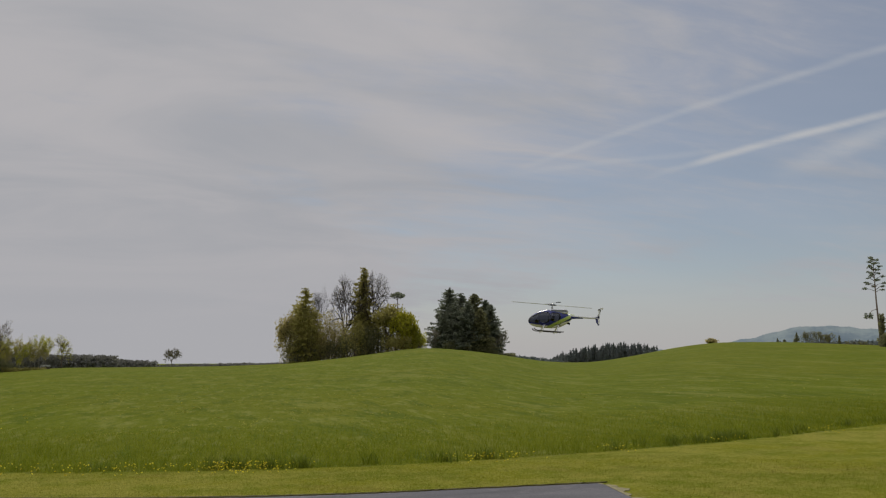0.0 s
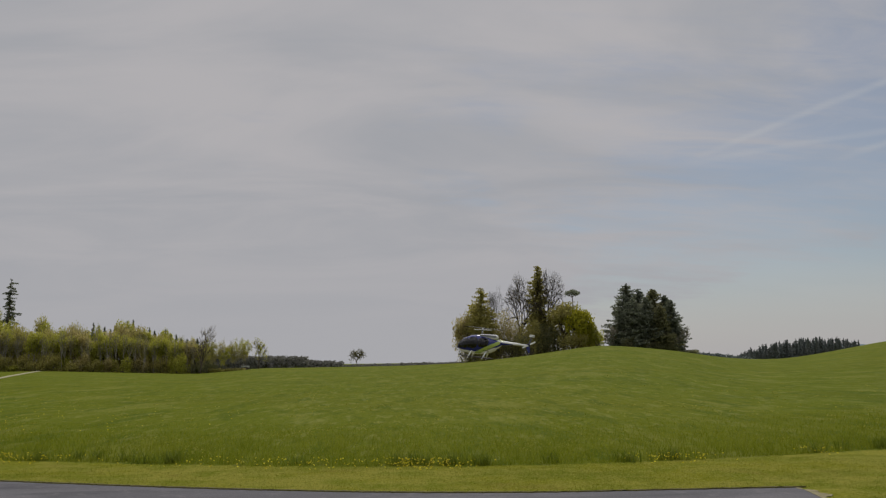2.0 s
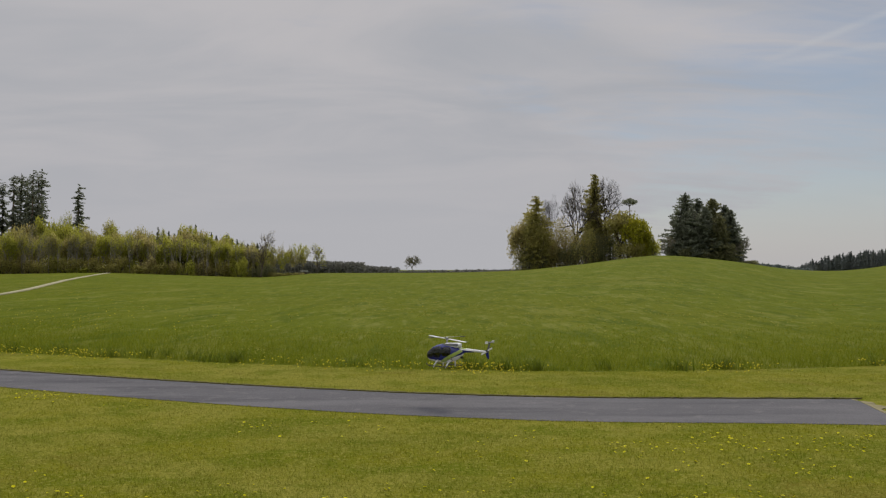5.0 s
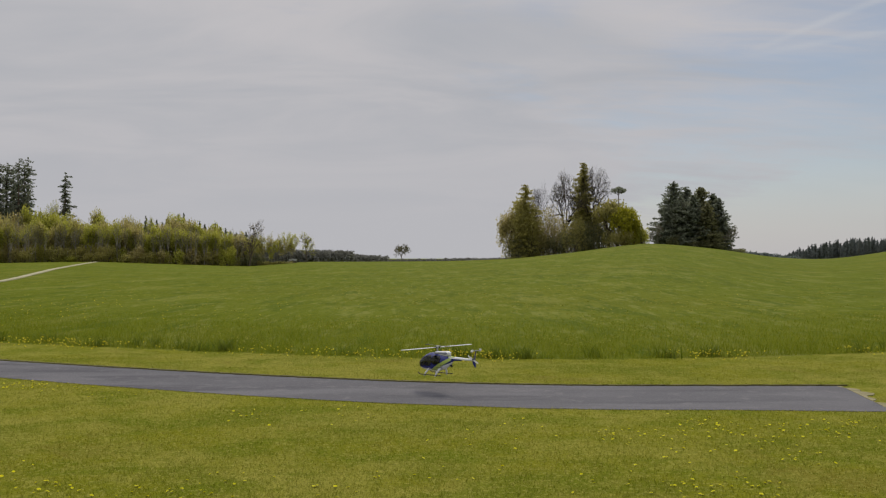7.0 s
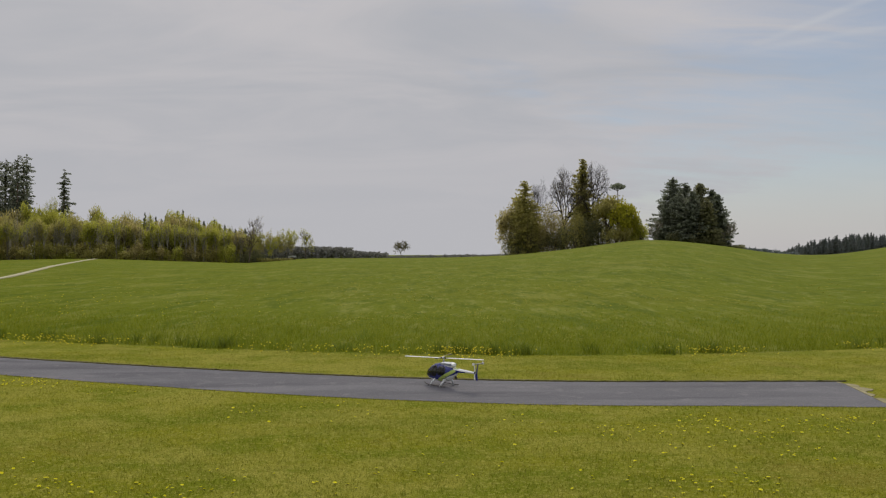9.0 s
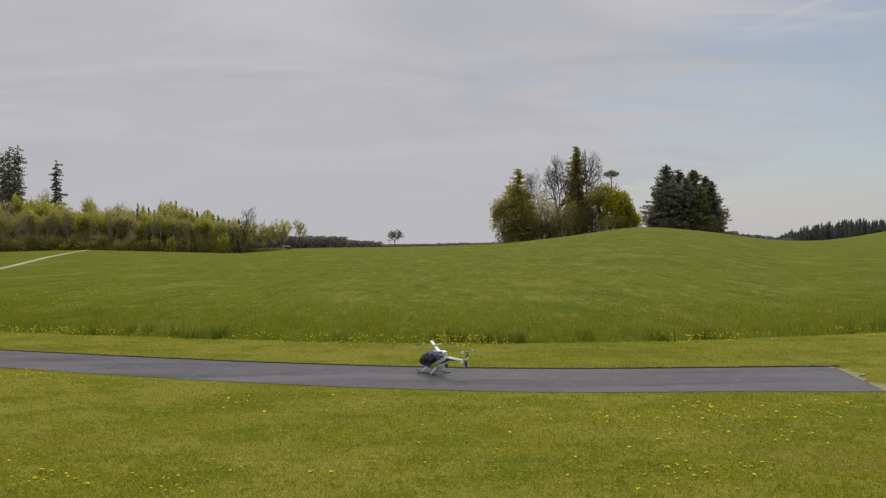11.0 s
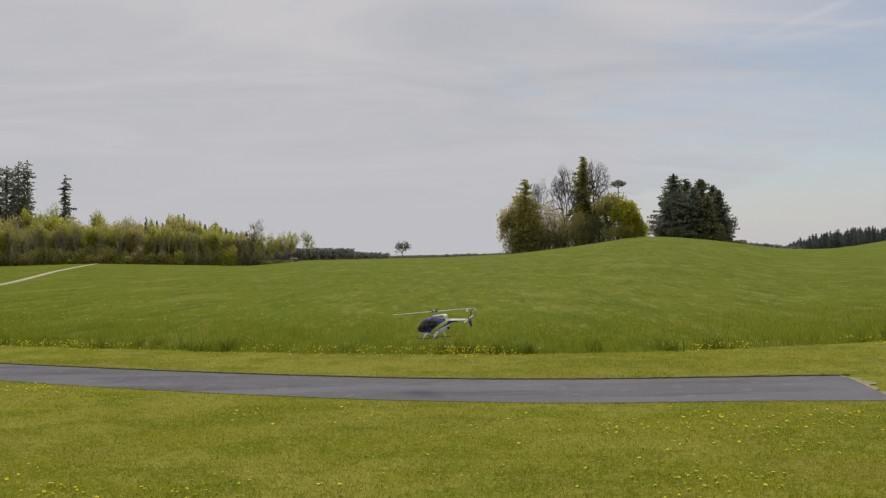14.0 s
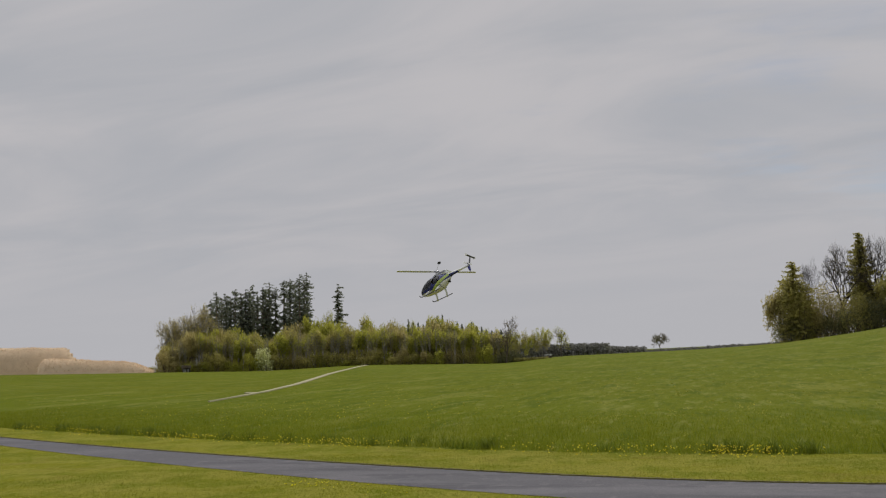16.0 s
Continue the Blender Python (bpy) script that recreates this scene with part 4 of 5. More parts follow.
def slab(outline, thick, axis="y"):
    """A flat plate with a bevelled rim; outline in the plane across the axis."""
    bm = bmesh.new()
    put_pt = {"y": lambda a, b, c: (a, c, b), "z": lambda a, b, c: (a, b, c)}[axis]
    lo = [bm.verts.new(put_pt(a, b, -thick / 2)) for a, b in outline]
    hi = [bm.verts.new(put_pt(a, b, thick / 2)) for a, b in outline]
    bm.faces.new(lo[::-1])
    bm.faces.new(hi)
    for i in range(len(outline)):
        j = (i + 1) % len(outline)
        bm.faces.new((lo[i], lo[j], hi[j], hi[i]))
    bmesh.ops.recalc_face_normals(bm, faces=bm.faces)
    bmesh.ops.bevel(bm, geom=bm.edges[:], offset=thick * 0.25, segments=1, affect="EDGES")
    return bm


def build_helicopter():
    heli = tagged(new("helicopter"), "navy, white and lime scale model helicopter with two-bladed rotor", "model helicopter")
    body = part("body", hull_mesh(), None, heli, "navy hull with lime stripe and white belly")
    part("windscreen", hull_panel("windscreen", lambda x, a: x > 0.146 and abs(a) < 2.05 and abs(a) > 0.58 - 12 * max(0.0, x - 0.205), 0.0012, GLASS), None, body, "smoked clear bubble windscreen")
    for side in (-1, 1):
        part("door_window", hull_panel("door_window", lambda x, a, side=side: a * side > 0 and front_window((x - 0.090) * 0.95 + 0.090, a), 0.0015, GLASS), None, body, "smoked rounded door window")
        part("door_window", hull_panel("door_window", lambda x, a, side=side: a * side > 0 and rear_window((x + 0.027) * 0.95 - 0.027, a), 0.0015, GLASS), None, body, "smoked rounded door window")
    # cabin: bulkhead, floor, seats and console
    bm = slab([(0.072 * math.sin(k * math.pi / 10), 0.190 + 0.082 * math.cos(k * math.pi / 10)) for k in range(20)], 0.006)
    bmesh.ops.rotate(bm, verts=bm.verts, matrix=Matrix.Rotation(radians(90), 3, "Z"))
    bmesh.ops.translate(bm, verts=bm.verts, vec=(-0.084, 0, 0))
    part("bulkhead", bm, SEAT, body, "charcoal cabin bulkhead")
    bm = slab([(0.20, -0.036), (0.20, 0.036), (0.10, 0.070), (-0.08, 0.066), (-0.08, -0.066), (0.10, -0.070)], 0.006, "z")
    bmesh.ops.translate(bm, verts=bm.verts, vec=(0, 0, 0.138))
    part("cabin_floor", bm, SEAT, body)
    for y in (-0.034, 0.034):
        bm = slab([(0.075, 0.141), (0.075, 0.160), (0.022, 0.163), (-0.006, 0.242), (-0.026, 0.240), (-0.012, 0.141)], 0.050)
        bmesh.ops.translate(bm, verts=bm.verts, vec=(0, y, 0))
        part("seat", bm, SEAT, body, "charcoal cabin seat")
    part("console", slab([(0.190, 0.141), (0.182, 0.186), (0.162, 0.190), (0.150, 0.141)], 0.045), BLACK, body, "black instrument console")
    # engine cover on the roof
    cover = part("engine_cover", slab([(0.040, 0.270), (0.032, 0.318), (-0.160, 0.327), (-0.184, 0.304), (-0.150, 0.258)], 0.082), WHITE, heli, "white engine cover on the roof")
    for side in (-1, 1):
        bm = slab([(0.022, 0.290), (0.018, 0.309), (-0.150, 0.317), (-0.166, 0.302), (-0.140, 0.286)], 0.004)
        bmesh.ops.translate(bm, verts=bm.verts, vec=(0, side * 0.0405, 0))
        part("side_panel", bm, PANEL, cover, "pale grey louvred panel")
    part("mast", tube([(0.005, 0, 0.32), (0.005, 0, 0.360)], [0.010, 0.007]), STEEL, heli)
    # tail
    part("tail_boom", tube([(-0.17, 0, 0.246), (-0.22, 0, 0.247), (-0.45, 0, 0.245), (-0.63, 0, 0.242)], [0.030, 0.021, 0.014, 0.010], 14), WHITE, heli, "slender white tail boom")
    part("boom_band", tube([(-0.18, 0, 0.236), (-0.30, 0, 0.238), (-0.40, 0, 0.240)], [(0.026, 0.026), (0.0182, 0.0172), (0.0140, 0.0130)], 14), BLUE, heli, "navy underside of the tail boom")
    part("boom_stripe", tube([(-0.14, 0, 0.2645), (-0.24, 0, 0.2575), (-0.30, 0, 0.2550)], [(0.026, 0.012), (0.0165, 0.0105), (0.0125, 0.0085)], 12), LIME, heli, "lime stripe on the tail boom")
    fin = part("upper_fin", slab([(-0.614, 0.240), (-0.650, 0.236), (-0.676, 0.348), (-0.656, 0.351)], 0.007), FIN, heli, "dark grey swept upper fin")
    part("lower_fin", slab([(-0.586, 0.256), (-0.642, 0.264), (-0.660, 0.168), (-0.640, 0.156), (-0.608, 0.195)], 0.009), BLUE, heli, "navy lower fin")
    bm = slab([(-0.646, -0.075), (-0.682, -0.075), (-0.682, 0.075), (-0.646, 0.075)], 0.006, "z")
    bmesh.ops.translate(bm, verts=bm.verts, vec=(0, 0, 0.351))
    part("stabilizer", bm, FIN, heli, "dark grey T-shaped stabilizer")
    for side in (-1, 1):
        bm = slab([(-0.640, 0.341), (-0.686, 0.339), (-0.692, 0.368), (-0.652, 0.367)], 0.005)
        bmesh.ops.translate(bm, verts=bm.verts, vec=(0, side * 0.077, 0))
        part("end_plate", bm, WHITE, heli, "small white end plate")
    part("exhaust", tube([(-0.150, 0, 0.170), (-0.190, 0, 0.160), (-0.200, 0, 0.150)], [0.010, 0.014, 0.015]), BLACK, heli, "black exhaust pipe")
    # landing gear
    for side in (-1, 1):
        y = side * 0.112
        part("skid", tube([(0.204, y, 0.034), (0.192, y, 0.018), (0.168, y, 0.008), (0.0, y, 0.006), (-0.105, y, 0.006), (-0.120, y, 0.009)], [0.0055] * 6, 8), SKID, heli, "thin dark grey-brown skid tube")
        for x in (0.095, -0.060):
            part("strut", tube([(x - 0.008, side * 0.045, 0.125), (x + 0.008, side * 0.088, 0.082), (x + 0.022, y, 0.037)], [(0.015, 0.008), (0.013, 0.007), (0.010, 0.006)], 10), WHITE, heli, "white faired landing gear strut")
    # rotors
    rotor = part("main_rotor", tube([(0, 0, -0.014), (0, 0, -0.004), (0, 0, 0.010), (0, 0, 0.018)], [0.010, 0.016, 0.014, 0.006], 12), STEEL, heli, "steel rotor head")
    for side in (-1, 1):
        o = [(side * x, y) for x, y in ((0.03, -0.008), (0.08, -0.020), (0.49, -0.020), (0.50, -0.014), (0.50, 0.016), (0.49, 0.021), (0.08, 0.019), (0.03, 0.008))]
        part("rotor_blade", slab(o, 0.005, "z"), WHITE, rotor, "white main rotor blade")
        part("blade_grip", tube([(side * 0.008, 0, 0), (side * 0.05, 0, 0)], [0.010, 0.007], 8), BLACK, rotor)
        bm = slab([(-0.020, side * 0.175), (0.018, side * 0.175), (0.018, side * 0.235), (-0.020, side * 0.235)], 0.006, "z")
        bmesh.ops.translate(bm, verts=bm.verts, vec=(0, 0, 0.020))
        part("paddle", bm, BLACK, rotor, "small flybar paddle")
    part("flybar", tube([(0, -0.18, 0.020), (0.0001, 0.18, 0.020)], [0.002, 0.002], 6), STEEL, rotor)
    rotor.location = (0.005, 0, 0.364)
    tail = part("tail_rotor", tube([(0, -0.014, 0), (0, 0.012, 0)], [0.006, 0.008], 10), BLACK, heli, "small tail rotor hub")
    for side in (-1, 1):
        bm = slab([(-0.008, side * 0.015), (0.008, side * 0.015), (0.009, side * 0.080), (-0.009, side * 0.080)], 0.003)
        bmesh.ops.translate(bm, verts=bm.verts, vec=(0, 0.008, 0))
        part("tail_blade", bm, WHITE, tail, "white tail rotor blade")
    tail.location = (-0.640, 0.028, 0.246)
    return heli, rotor, tail


heli, rotor, tail = build_helicopter()
SIZE = 1.08
for piece in heli.children_recursive:      # true size, hull set low over the landing gear
    low = 0.0 if piece.name.startswith("skid") or piece.parent in (rotor, tail) or piece in (rotor, tail) else -0.045
    piece.data.transform(Matrix.Scale(SIZE, 4) @ Matrix.Translation((0, 0, low)))
    piece.location *= SIZE
    if piece.parent in (rotor, tail) or piece in (rotor, tail):
        continue
    for v in piece.data.vertices:            # a fuller hull and a shorter boom
        v.co.x = v.co.x * 1.07 if v.co.x > -0.2 else -0.214 + (v.co.x + 0.2) * 0.76
# seconds, x, y, z of the skids, heading away from broadside, nose down, lean, and the angle of the rotor line
FLIGHT = [
    (0.0, 4.09, 9.67, 2.057, 16, -4, 0, 3),
    (0.5, 3.21, 9.89, 2.004, 16, -4, 0, 5),
    (1.0, 2.42, 10.01, 1.952, 16, -3, 0, 75),
    (1.5, 1.59, 10.08, 1.854, 18, -5, 0, 55),
    (2.0, 1.00, 10.05, 1.728, 18, -7, 0, 86),
    (2.5, 0.59, 10.08, 1.538, 18, -4, 0, 60),
    (3.0, 0.34, 10.09, 1.277, 18, -2, 0, 80),
    (3.5, 0.13, 10.15, 0.978, 20, -1, 0, -42),
    (4.0, -0.07, 10.30, 0.637, 24, 0, 0, -58),
    (5.2, -0.08, 10.35, 0.448, 32.5, 0, 0, -19),
    (6.5, -0.09, 10.40, 0.259, 41, 1.5, 0, 20),
    (7.0, -0.06, 10.40, 0.198, 39, 1.5, 0, -35),
    (7.5, -0.07, 10.40, 0.153, 41, 1.5, 0, 61),
    (8.0, -0.07, 10.40, 0.135, 42, 1.5, 0, 25),
    (8.5, -0.03, 10.45, 0.086, 46, 1.5, 0, -55),
    (9.0, 0.02, 10.40, 0.015, 47, 0, 0, 22),
    (10.2, -0.00, 10.42, 0.015, 48.5, 0, 0, -29),
    (11.5, -0.03, 10.45, 0.015, 50, 0, 0, -70),
    (12.0, -0.02, 10.45, 0.015, 49, 0, 0, 42),
    (12.5, -0.03, 10.45, 0.015, 48, 0, 0, -65),
    (13.0, -0.04, 10.55, 0.066, 48, 0, 0, 65),
    (13.5, -0.03, 10.60, 0.247, 44, 2, 0, -72),
    (14.0, -0.11, 10.60, 0.594, 40, 5, 0, -12),
    (14.5, -0.42, 10.69, 1.052, 37, 7.5, 0, 62),
    (15.0, -1.02, 10.55, 1.570, 25, 15, 6, -66),
    (15.5, -1.99, 10.31, 2.062, 20, 15, 10, -64),
    (16.0, -3.31, 10.28, 2.513, 24, 15, 14, -30),
]


def motions():
    walk(heli, [(t, pose(x, y, z, lean, down, 180 - away)) for t, x, y, z, away, down, lean, line in FLIGHT])
    spin, rows, tail_rows, count = None, [], [], 0
    for (t0, *a), (t1, *b) in zip(FLIGHT, FLIGHT[1:]):
        steps = round((t1 - t0) * FPS)
        if spin is None:
            spin = a[3] - a[6]
        want = b[3] - b[6]
        fast = spin + 72 * steps
        goal = want + 180 * round((fast - want) / 180)
        for k in range(steps + (t1 == FLIGHT[-1][0])):
            rows.append((t0 + k / FPS, pose(0.005 * SIZE, 0, 0.322 * SIZE, 0, 0, spin + (goal - spin) * k / steps)))
            tail_rows.append((t0 + k / FPS, pose(-0.588, 0.028 * SIZE, 0.207 * SIZE, 0, 80 * count, 0)))
            count += 1
        spin = goal
    walk(rotor, rows)
    walk(tail, tail_rows)


# ---- grass and flowers ----
def on_runway(x, y, margin=0.03):
    return x < 5.6 and runway_edge(x, False) - margin < y < runway_edge(x, True) + margin


def blades(name, places, mat, label, lean=0.45):
    """One mesh of many bent blades: places of x, y, height, width."""
    rnd = np.random.RandomState(len(places))
    p = np.array(places)
    n = len(p)
    z = np.array([land(x, y) for x, y in p[:, :2]])
    a = rnd.uniform(0, 2 * np.pi, n)
    side = np.stack([np.cos(a), np.sin(a), np.zeros(n)], 1) * p[:, 3:4] / 2
    b = rnd.uniform(0, 2 * np.pi, n)
    tip = np.stack([np.cos(b), np.sin(b), np.zeros(n)], 1) * (p[:, 2] * lean * rnd.uniform(0.2, 1.3, n))[:, None]
    base = np.stack([p[:, 0], p[:, 1], z - 0.005], 1)
    up = np.zeros((n, 3))
    up[:, 2] = p[:, 2]
    v = np.empty((n, 5, 3))
    v[:, 0], v[:, 1] = base - side, base + side
    v[:, 2] = base + side * 0.7 + tip * 0.35 + up * 0.6
    v[:, 3] = base - side * 0.7 + tip * 0.35 + up * 0.6
    v[:, 4] = base + tip + up
    o = (np.arange(n) * 5)[:, None]
    quads = (o + np.array([[0, 1, 2, 3]])).tolist()
    tris = (o + np.array([[3, 2, 4]])).tolist()
    me = mesh_of(name, v.reshape(-1, 3).tolist(), quads + tris, mat)
    return tagged(new(name, me), label, "grass", kind="stuff")


def build_grass():
    rnd = random.Random(77)
    # the uncut edge of the meadow, thick in front and thinner behind
    tall, dark = [], []
    while len(tall) < 90000:
        x = rnd.uniform(-30, 24)
        back = rnd.random() ** 1.8 * 9
        y = meadow_edge(x) + 0.05 + back + 0.12 * noise.noise(Vector((x * 1.1, 3.0, 0)))
        if abs(math.atan2(x, y)) > 0.86:
            continue
        lump = 0.5 + 0.5 * noise.noise(Vector((x * 2.1, y * 1.5, 5.0)))
        rise = min(1.0, 0.5 + back * 0.9) * (1 - 0.75 * max(0.0, back - 1.5) / 7.5)
        h = (0.06 + 0.16 * lump) * rise * rnd.uniform(0.6, 1.25)
        tall.append((x, y, h, rnd.uniform(0.005, 0.010)))
    blades("tall_grass", tall, BLADE, "uncut tall green grass along the meadow edge", 0.95)
    for k in range(80):
        x = rnd.uniform(-24, 19)
        y = meadow_edge(x) + rnd.uniform(0.05, 0.5)
        wide = rnd.uniform(0.06, 0.16)
        for _ in range(30):
            dark.append((x + rnd.gauss(0, wide), y + rnd.gauss(0, wide * 0.6), rnd.uniform(0.10, 0.27), rnd.uniform(0.012, 0.024)))
    blades("weed_tufts", dark, SHADE_BLADE, "dark green leafy weed tufts in the meadow edge", 0.7)
    # rough tussocks all over the meadow
    tuft = []
    while len(tuft) < 9000:
        r = 15.5 * (60 / 15.5) ** (rnd.random() ** 1.15)
        a = rnd.uniform(-0.86, 0.86)
        x, y = r * math.sin(a), r * math.cos(a)
        clump = noise.noise(Vector((x * 0.55, y * 0.3, 2.0))) + 0.6 * noise.noise(Vector((x * 1.7, y * 0.9, 8.0)))
        if y < meadow_edge(x) + 0.8 or clump < rnd.uniform(-0.1, 0.5):
            continue
        for _ in range(4):
            tuft.append((x + rnd.gauss(0, 0.05), y + rnd.gauss(0, 0.05), rnd.uniform(0.02, 0.05), rnd.uniform(0.6, 1.4) * (0.008 + 0.0006 * r)))
    blades("meadow_tussocks", tuft, TURF, "pale rough tussocks in the meadow grass", 2.2)
    # mown lawn
    short = []
    while len(short) < 190000:
        r = 4.0 + 11.5 * rnd.random() ** 1.3
        a = rnd.uniform(-0.84, 0.84)
        x, y = r * math.sin(a), r * math.cos(a)
        if y > meadow_edge(x) + 0.1 or on_runway(x, y, 0.0) or (5.0 < x < 5.5 and 9 < y < 11 and rnd.random() < 0.6):
            continue
        lump = 0.5 + 0.5 * noise.noise(Vector((x * 1.7, y * 1.7, 1.0)))
        short.append((x, y, (0.016 + 0.022 * lump) * rnd.uniform(0.6, 1.3), rnd.uniform(0.003, 0.006)))
    blades("lawn_grass", [b for i, b in enumerate(short) if i % 4], MOWN, "short mown yellow-green lawn grass", 0.9)
    blades("lawn_grass", short[::4], TURF, "short bright straw-tipped lawn grass", 0.9)
    # ragged turf hanging over the asphalt's edges
    rim = []
    for far in (True, False):
        for _ in range(9000 if far else 16000):
            x = rnd.uniform(-24, 5.4)
            y = runway_edge(x, far) + (1 if far else -1) * abs(rnd.gauss(0.02, 0.035)) + (0.05 if far else 0)
            rim.append((x, y + (0 if far else rnd.uniform(0, 0.03)), rnd.uniform(0.015, 0.045) * (1 if far else 0.4), rnd.uniform(0.005, 0.009)))
    blades("edge_turf", rim, TURF, "ragged turf along the asphalt edge", 0.9)


def dandelion_parts(rnd, h):
    """Petal disc, stem and leaf rosette as vertices and faces."""
    head = ([], [])
    for ring, rad, z0, count in ((0, 0.019, 0.0, 12), (1, 0.012, 0.003, 8)):
        for k in range(count):
            a, w = 2 * math.pi * (k + 0.5 * ring) / count, math.pi / count * 1.1
            o = len(head[0])
            head[0].extend([(0, 0, h + z0 - 0.003), (rad * math.cos(a - w), rad * math.sin(a - w), h + z0), (rad * 1.12 * math.cos(a), rad * 1.12 * math.sin(a), h + z0 + 0.002), (rad * math.cos(a + w), rad * math.sin(a + w), h + z0)])
            head[1].append((o, o + 1, o + 2, o + 3))
    leaf = ([], [])
    for k in range(7):
        a, ln = 2 * math.pi * k / 7 + rnd.uniform(-.3, .3), rnd.uniform(0.012, 0.022)
        ux, uy = math.cos(a), math.sin(a)
        o = len(leaf[0])
        for s, w in ((0.1, 0.003), (0.45, 0.007), (0.75, 0.008), (1.0, 0.002)):
            z = 0.004 + 0.010 * math.sin(s * 2.6)
            leaf[0].extend([(ux * ln * s - uy * w, uy * ln * s + ux * w, z), (ux * ln * s + uy * w, uy * ln * s - ux * w, z)])
        for i in range(3):
            leaf[1].append((o + 2 * i, o + 2 * i + 1, o + 2 * i + 3, o + 2 * i + 2))
    return head, leaf


LAWN_FLOWERS = [(-3.1, 6.1, 3), (-2.8, 5.9, 7), (-3.3, 6.6, 2), (-1.85, 5.85, 12), (-1.8, 6.3, 3), (-0.55, 5.95, 5), (-0.3, 6.4, 1), (-2.1, 8.8, 8), (-1.1, 8.6, 4),
                (-1.4, 9.2, 3), (0.2, 6.5, 4), (0.4, 7.6, 5), (1.8, 7.7, 12), (2.0, 7.1, 4), (2.5, 8.4, 4), (2.7, 8.2, 10), (2.8, 7.5, 8), (3.5, 8.0, 7), (3.8, 7.9, 14),
                (4.3, 8.2, 10), (3.1, 6.9, 5), (2.3, 6.1, 8), (1.4, 6.1, 6), (1.7, 5.8, 10), (-5.5, 10.75, 16), (-5.0, 10.55, 8), (-4.1, 9.95, 5), (4.6, 7.3, 10), (0.7, 8.3, 4)]
EDGE_FLOWERS = [(-20.0, 45), (-16.9, 55), (-13.5, 45), (-11.9, 55), (-9.3, 50), (-7.7, 40), (-6.6, 40), (-3.2, 22), (-2.2, 16), (0.1, 50), (0.45, 50), (0.85, 24), (-0.9, 14), (-1.4, 14), (4.4, 26), (4.9, 26), (7.4, 18), (10.5, 10), (14.0, 14)]


def build_dandelions():
    rnd = random.Random(31)
    first = None
    for cx, cy, count in LAWN_FLOWERS:
        for _ in range(int(count * 2.0)):
            x, y = cx + rnd.gauss(0, 0.26), cy + rnd.gauss(0, 0.2)
            if on_runway(x, y, 0.05):
                continue
            m = pose(x, y, land(x, y), rnd.uniform(-24, 24), rnd.uniform(-24, 24), rnd.uniform(0, 360))
            if first is None:
                first = tagged(new("dandelion"), "yellow dandelion in flower on the mown lawn", "flower", "lawn dandelions")
                h = 0.024
                head, leaf = dandelion_parts(rnd, h)
                part("flower_head", mesh_of("flower_head", *head, PETAL), None, first, "bright yellow flower head")
                part("stem", tube([(0, 0, 0), (0.002, 0, h * 0.5), (0, 0, h)], [0.002, 0.002, 0.002], 5), STALK, first)
                part("leaf_rosette", mesh_of("leaf_rosette", *leaf, STALK), None, first, "flat rosette of toothed green leaves")
                first.matrix_world = m
            else:
                repeat(first, m @ Matrix.Diagonal((*[rnd.uniform(0.38, 0.75)] * 2, rnd.uniform(0.4, 0.8), 1)))
    # drifts along the meadow edge, too many to count
    heads, faces, stems, spots = [], [], [], []
    for cx, count in EDGE_FLOWERS:
        for _ in range(int(count * (1.7 if cx < -5 else 1.4))):
            x = cx + rnd.gauss(0, 0.85 if cx < -5 else 0.34)
            y = meadow_edge(x) + (rnd.uniform(-0.10, 0.30) if rnd.random() < 0.8 else rnd.uniform(-0.6, -0.1))
            spots.append((x, y, rnd.uniform(0.03, 0.13) if y > meadow_edge(x) - 0.1 else rnd.uniform(0.03, 0.06), 0.0135))
    for _ in range(170):                       # thin scatter out in the meadow
        az, r = rnd.gauss(30, 8) if rnd.random() < 0.85 else rnd.uniform(-40, 40), rnd.uniform(22, 36)
        x, y = -r * math.sin(radians(az)), r * math.cos(radians(az))
        if y > meadow_edge(x) + 0.5:
            spots.append((x, y, rnd.uniform(0.05, 0.10), 0.016))
    for x, y, h, size in spots:
        stems.append((x, y, h, 0.005))
        z, tilt = land(x, y) + h, rnd.uniform(0, 6.28)
        o = len(heads)
        heads.append((x, y, z + 0.006))
        for k in range(8):
            a = 2 * math.pi * k / 8
            heads.append((x + size * math.cos(a), y + size * math.sin(a), z + 0.010 * math.cos(a - tilt) - 0.004))
        faces += [(o, o + 1 + k, o + 1 + (k + 1) % 8) for k in range(8)]
    tagged(new("edge_dandelions", mesh_of("edge_dandelions", heads, faces, GOLD)), "drift of yellow dandelions along the meadow edge", "flowers", kind="stuff")
    blades("dandelion_stems", stems, STALK, "thin green dandelion stems in the meadow edge", 0.05)


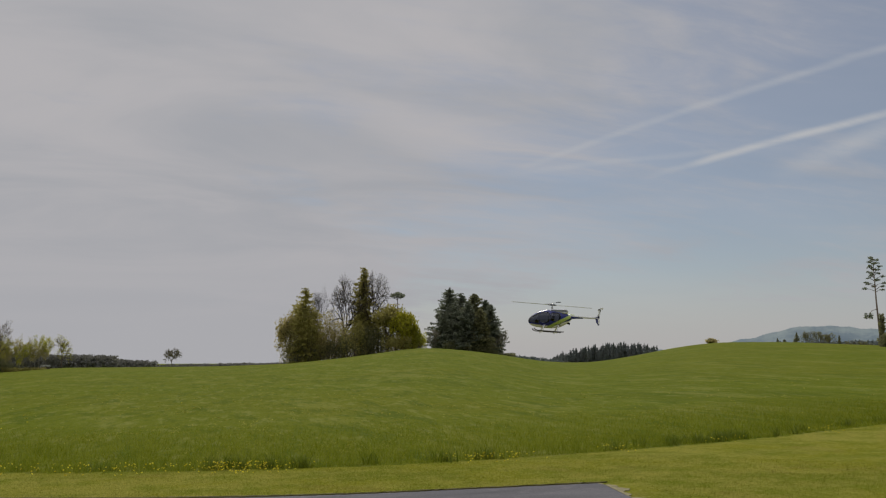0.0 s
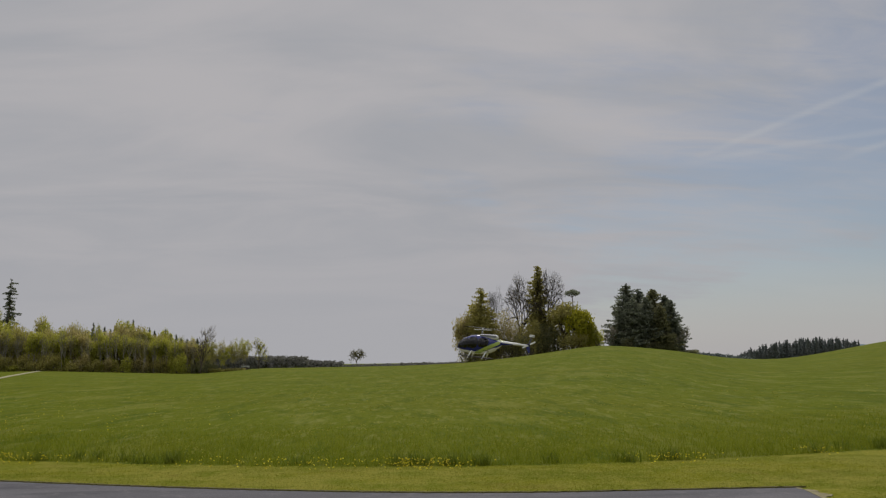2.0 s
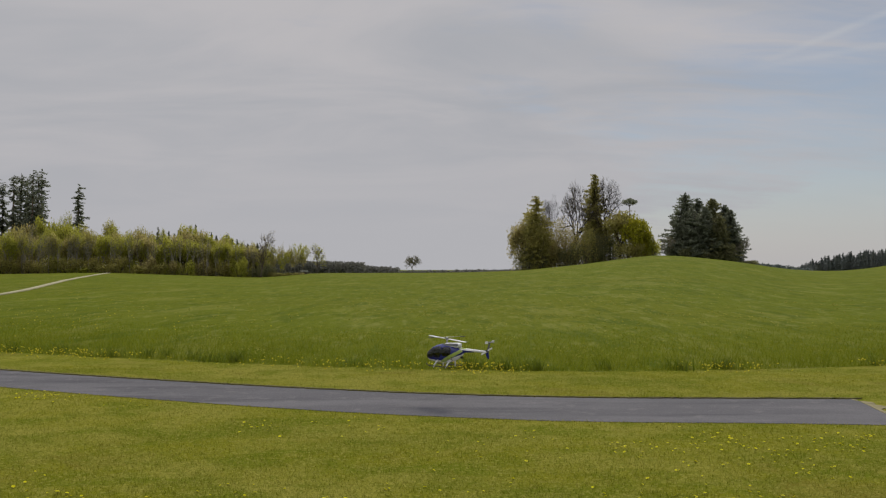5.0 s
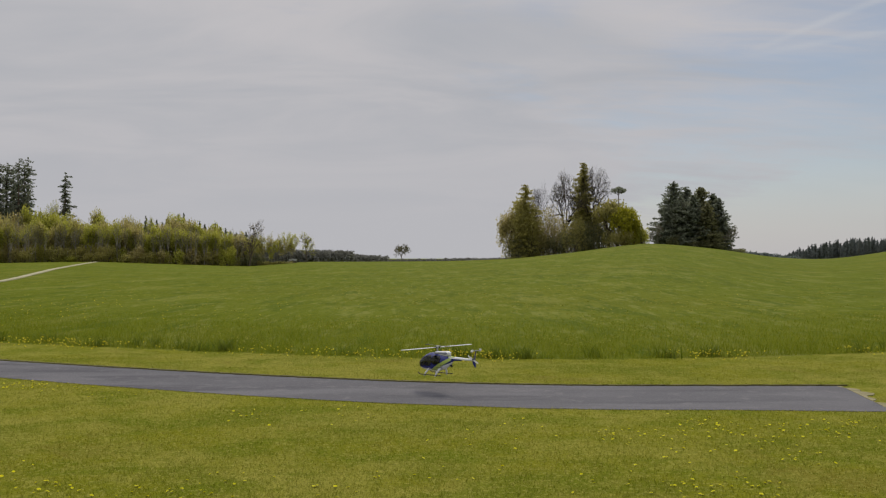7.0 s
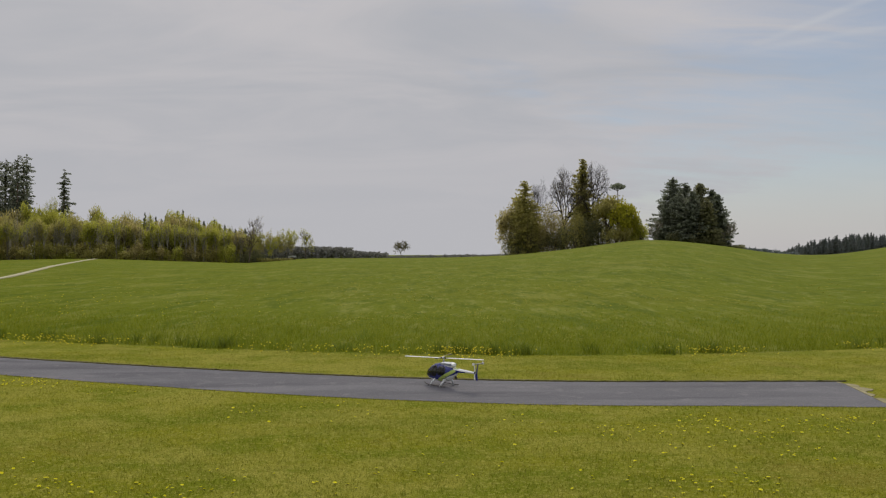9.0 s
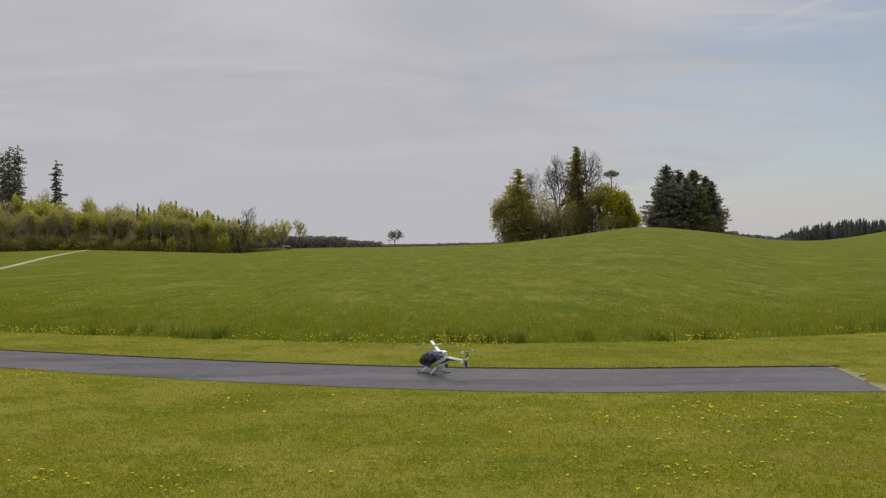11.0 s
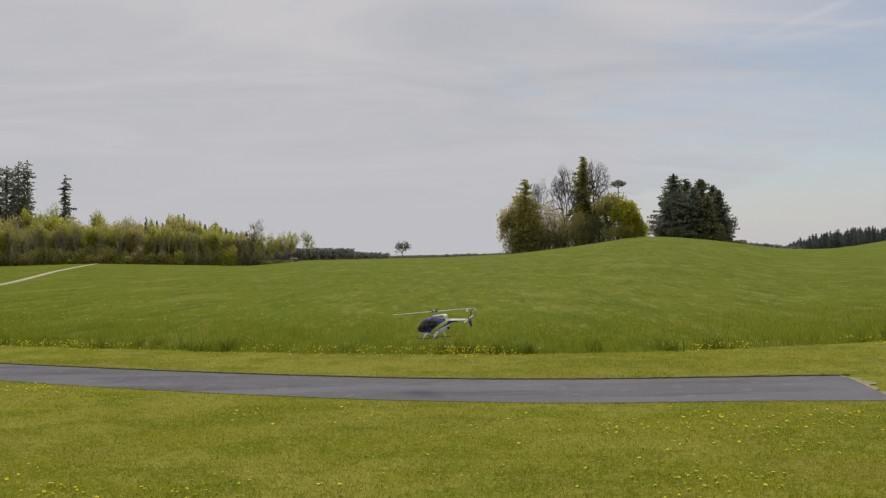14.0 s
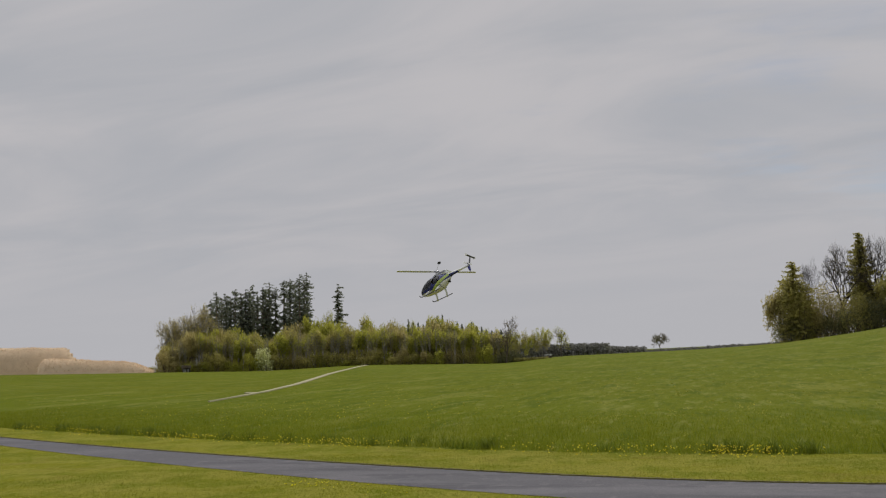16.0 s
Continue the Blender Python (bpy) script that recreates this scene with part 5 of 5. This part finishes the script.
def build_shed():
    shed = tagged(new("field_shed"), "small grey field shed with a pale roof beside the wood", "shed")
    bm = bmesh.new()
    bmesh.ops.create_cube(bm, size=1, matrix=Matrix.Translation((0, 0, 0.9)) @ Matrix.Diagonal((3.4, 2.4, 2.2, 1)))
    bmesh.ops.bevel(bm, geom=bm.edges[:], offset=0.05, segments=1, affect="EDGES")
    part("wall", bm, BARK, shed)
    bm = slab([(-1.95, 1.95), (1.95, 1.95), (1.95, 2.10), (0.0, 2.75), (-1.95, 2.10)], 2.9)
    part("roof", bm, PALEROOF, shed, "pale sheet metal roof")
    shed.matrix_world = stand(10.45, 206, 15, 0.5, 0.8)


def build_shelter():
    shelter = tagged(new("field_shelter"), "low dark open timber shelter with pale boards at the wood's foot", "shelter")
    for y, z in ((0.7, 0.85), (-0.7, 0.85)):
        for x in (-1.1, 0.0, 1.1):
            part("post", tube([(x, y, -0.2), (x, y + 0.01, z), (x, y, 1.7)], [0.07, 0.065, 0.06], 6), BARK, shelter)
    part("roof", slab([(-1.4, 1.70), (1.4, 1.70), (1.4, 1.80), (0.0, 1.98), (-1.4, 1.80)], 1.9), BARK, shelter, "weathered brown roof")
    bm = slab([(-1.1, -0.1), (1.1, -0.1), (1.1, 1.68), (-1.1, 1.68)], 0.05)
    bmesh.ops.translate(bm, verts=bm.verts, vec=(0, 0.62, 0))
    part("back_wall", bm, DARKBARK, shelter)
    for x, h in ((-0.65, 1.15), (-0.25, 0.95), (0.55, 1.05)):
        bm = slab([(x - 0.11, -0.1), (x + 0.11, -0.1), (x + 0.10, h), (x - 0.10, h)], 0.04)
        bmesh.ops.translate(bm, verts=bm.verts, vec=(0, -0.45, 0))
        part("board", bm, PALEROOF, shelter, "pale upright board")
    shelter.matrix_world = stand(35.1, 195.5, 30, 0.75)


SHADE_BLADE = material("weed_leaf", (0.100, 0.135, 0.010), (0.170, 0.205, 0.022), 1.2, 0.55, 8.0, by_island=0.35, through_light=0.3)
PETAL = material("dandelion_petal", (0.70, 0.64, 0.006), (0.88, 0.82, 0.016), 9.0, 0.6, 60.0, through_light=0.35)
GOLD = material("golden_petal", (0.55, 0.44, 0.02), (0.78, 0.66, 0.04), 9.0, 0.6, 60.0, by_island=0.6, through_light=0.35)
STALK = material("dandelion_stalk", (0.19, 0.20, 0.018), (0.30, 0.29, 0.05), 9.0, 0.6)
PALEROOF = material("pale_roof_sheet", (0.42, 0.42, 0.42), (0.58, 0.58, 0.57), 1.5, 0.6, 12)


build_grass()
build_dandelions()
build_shed()
build_shelter()
motions()
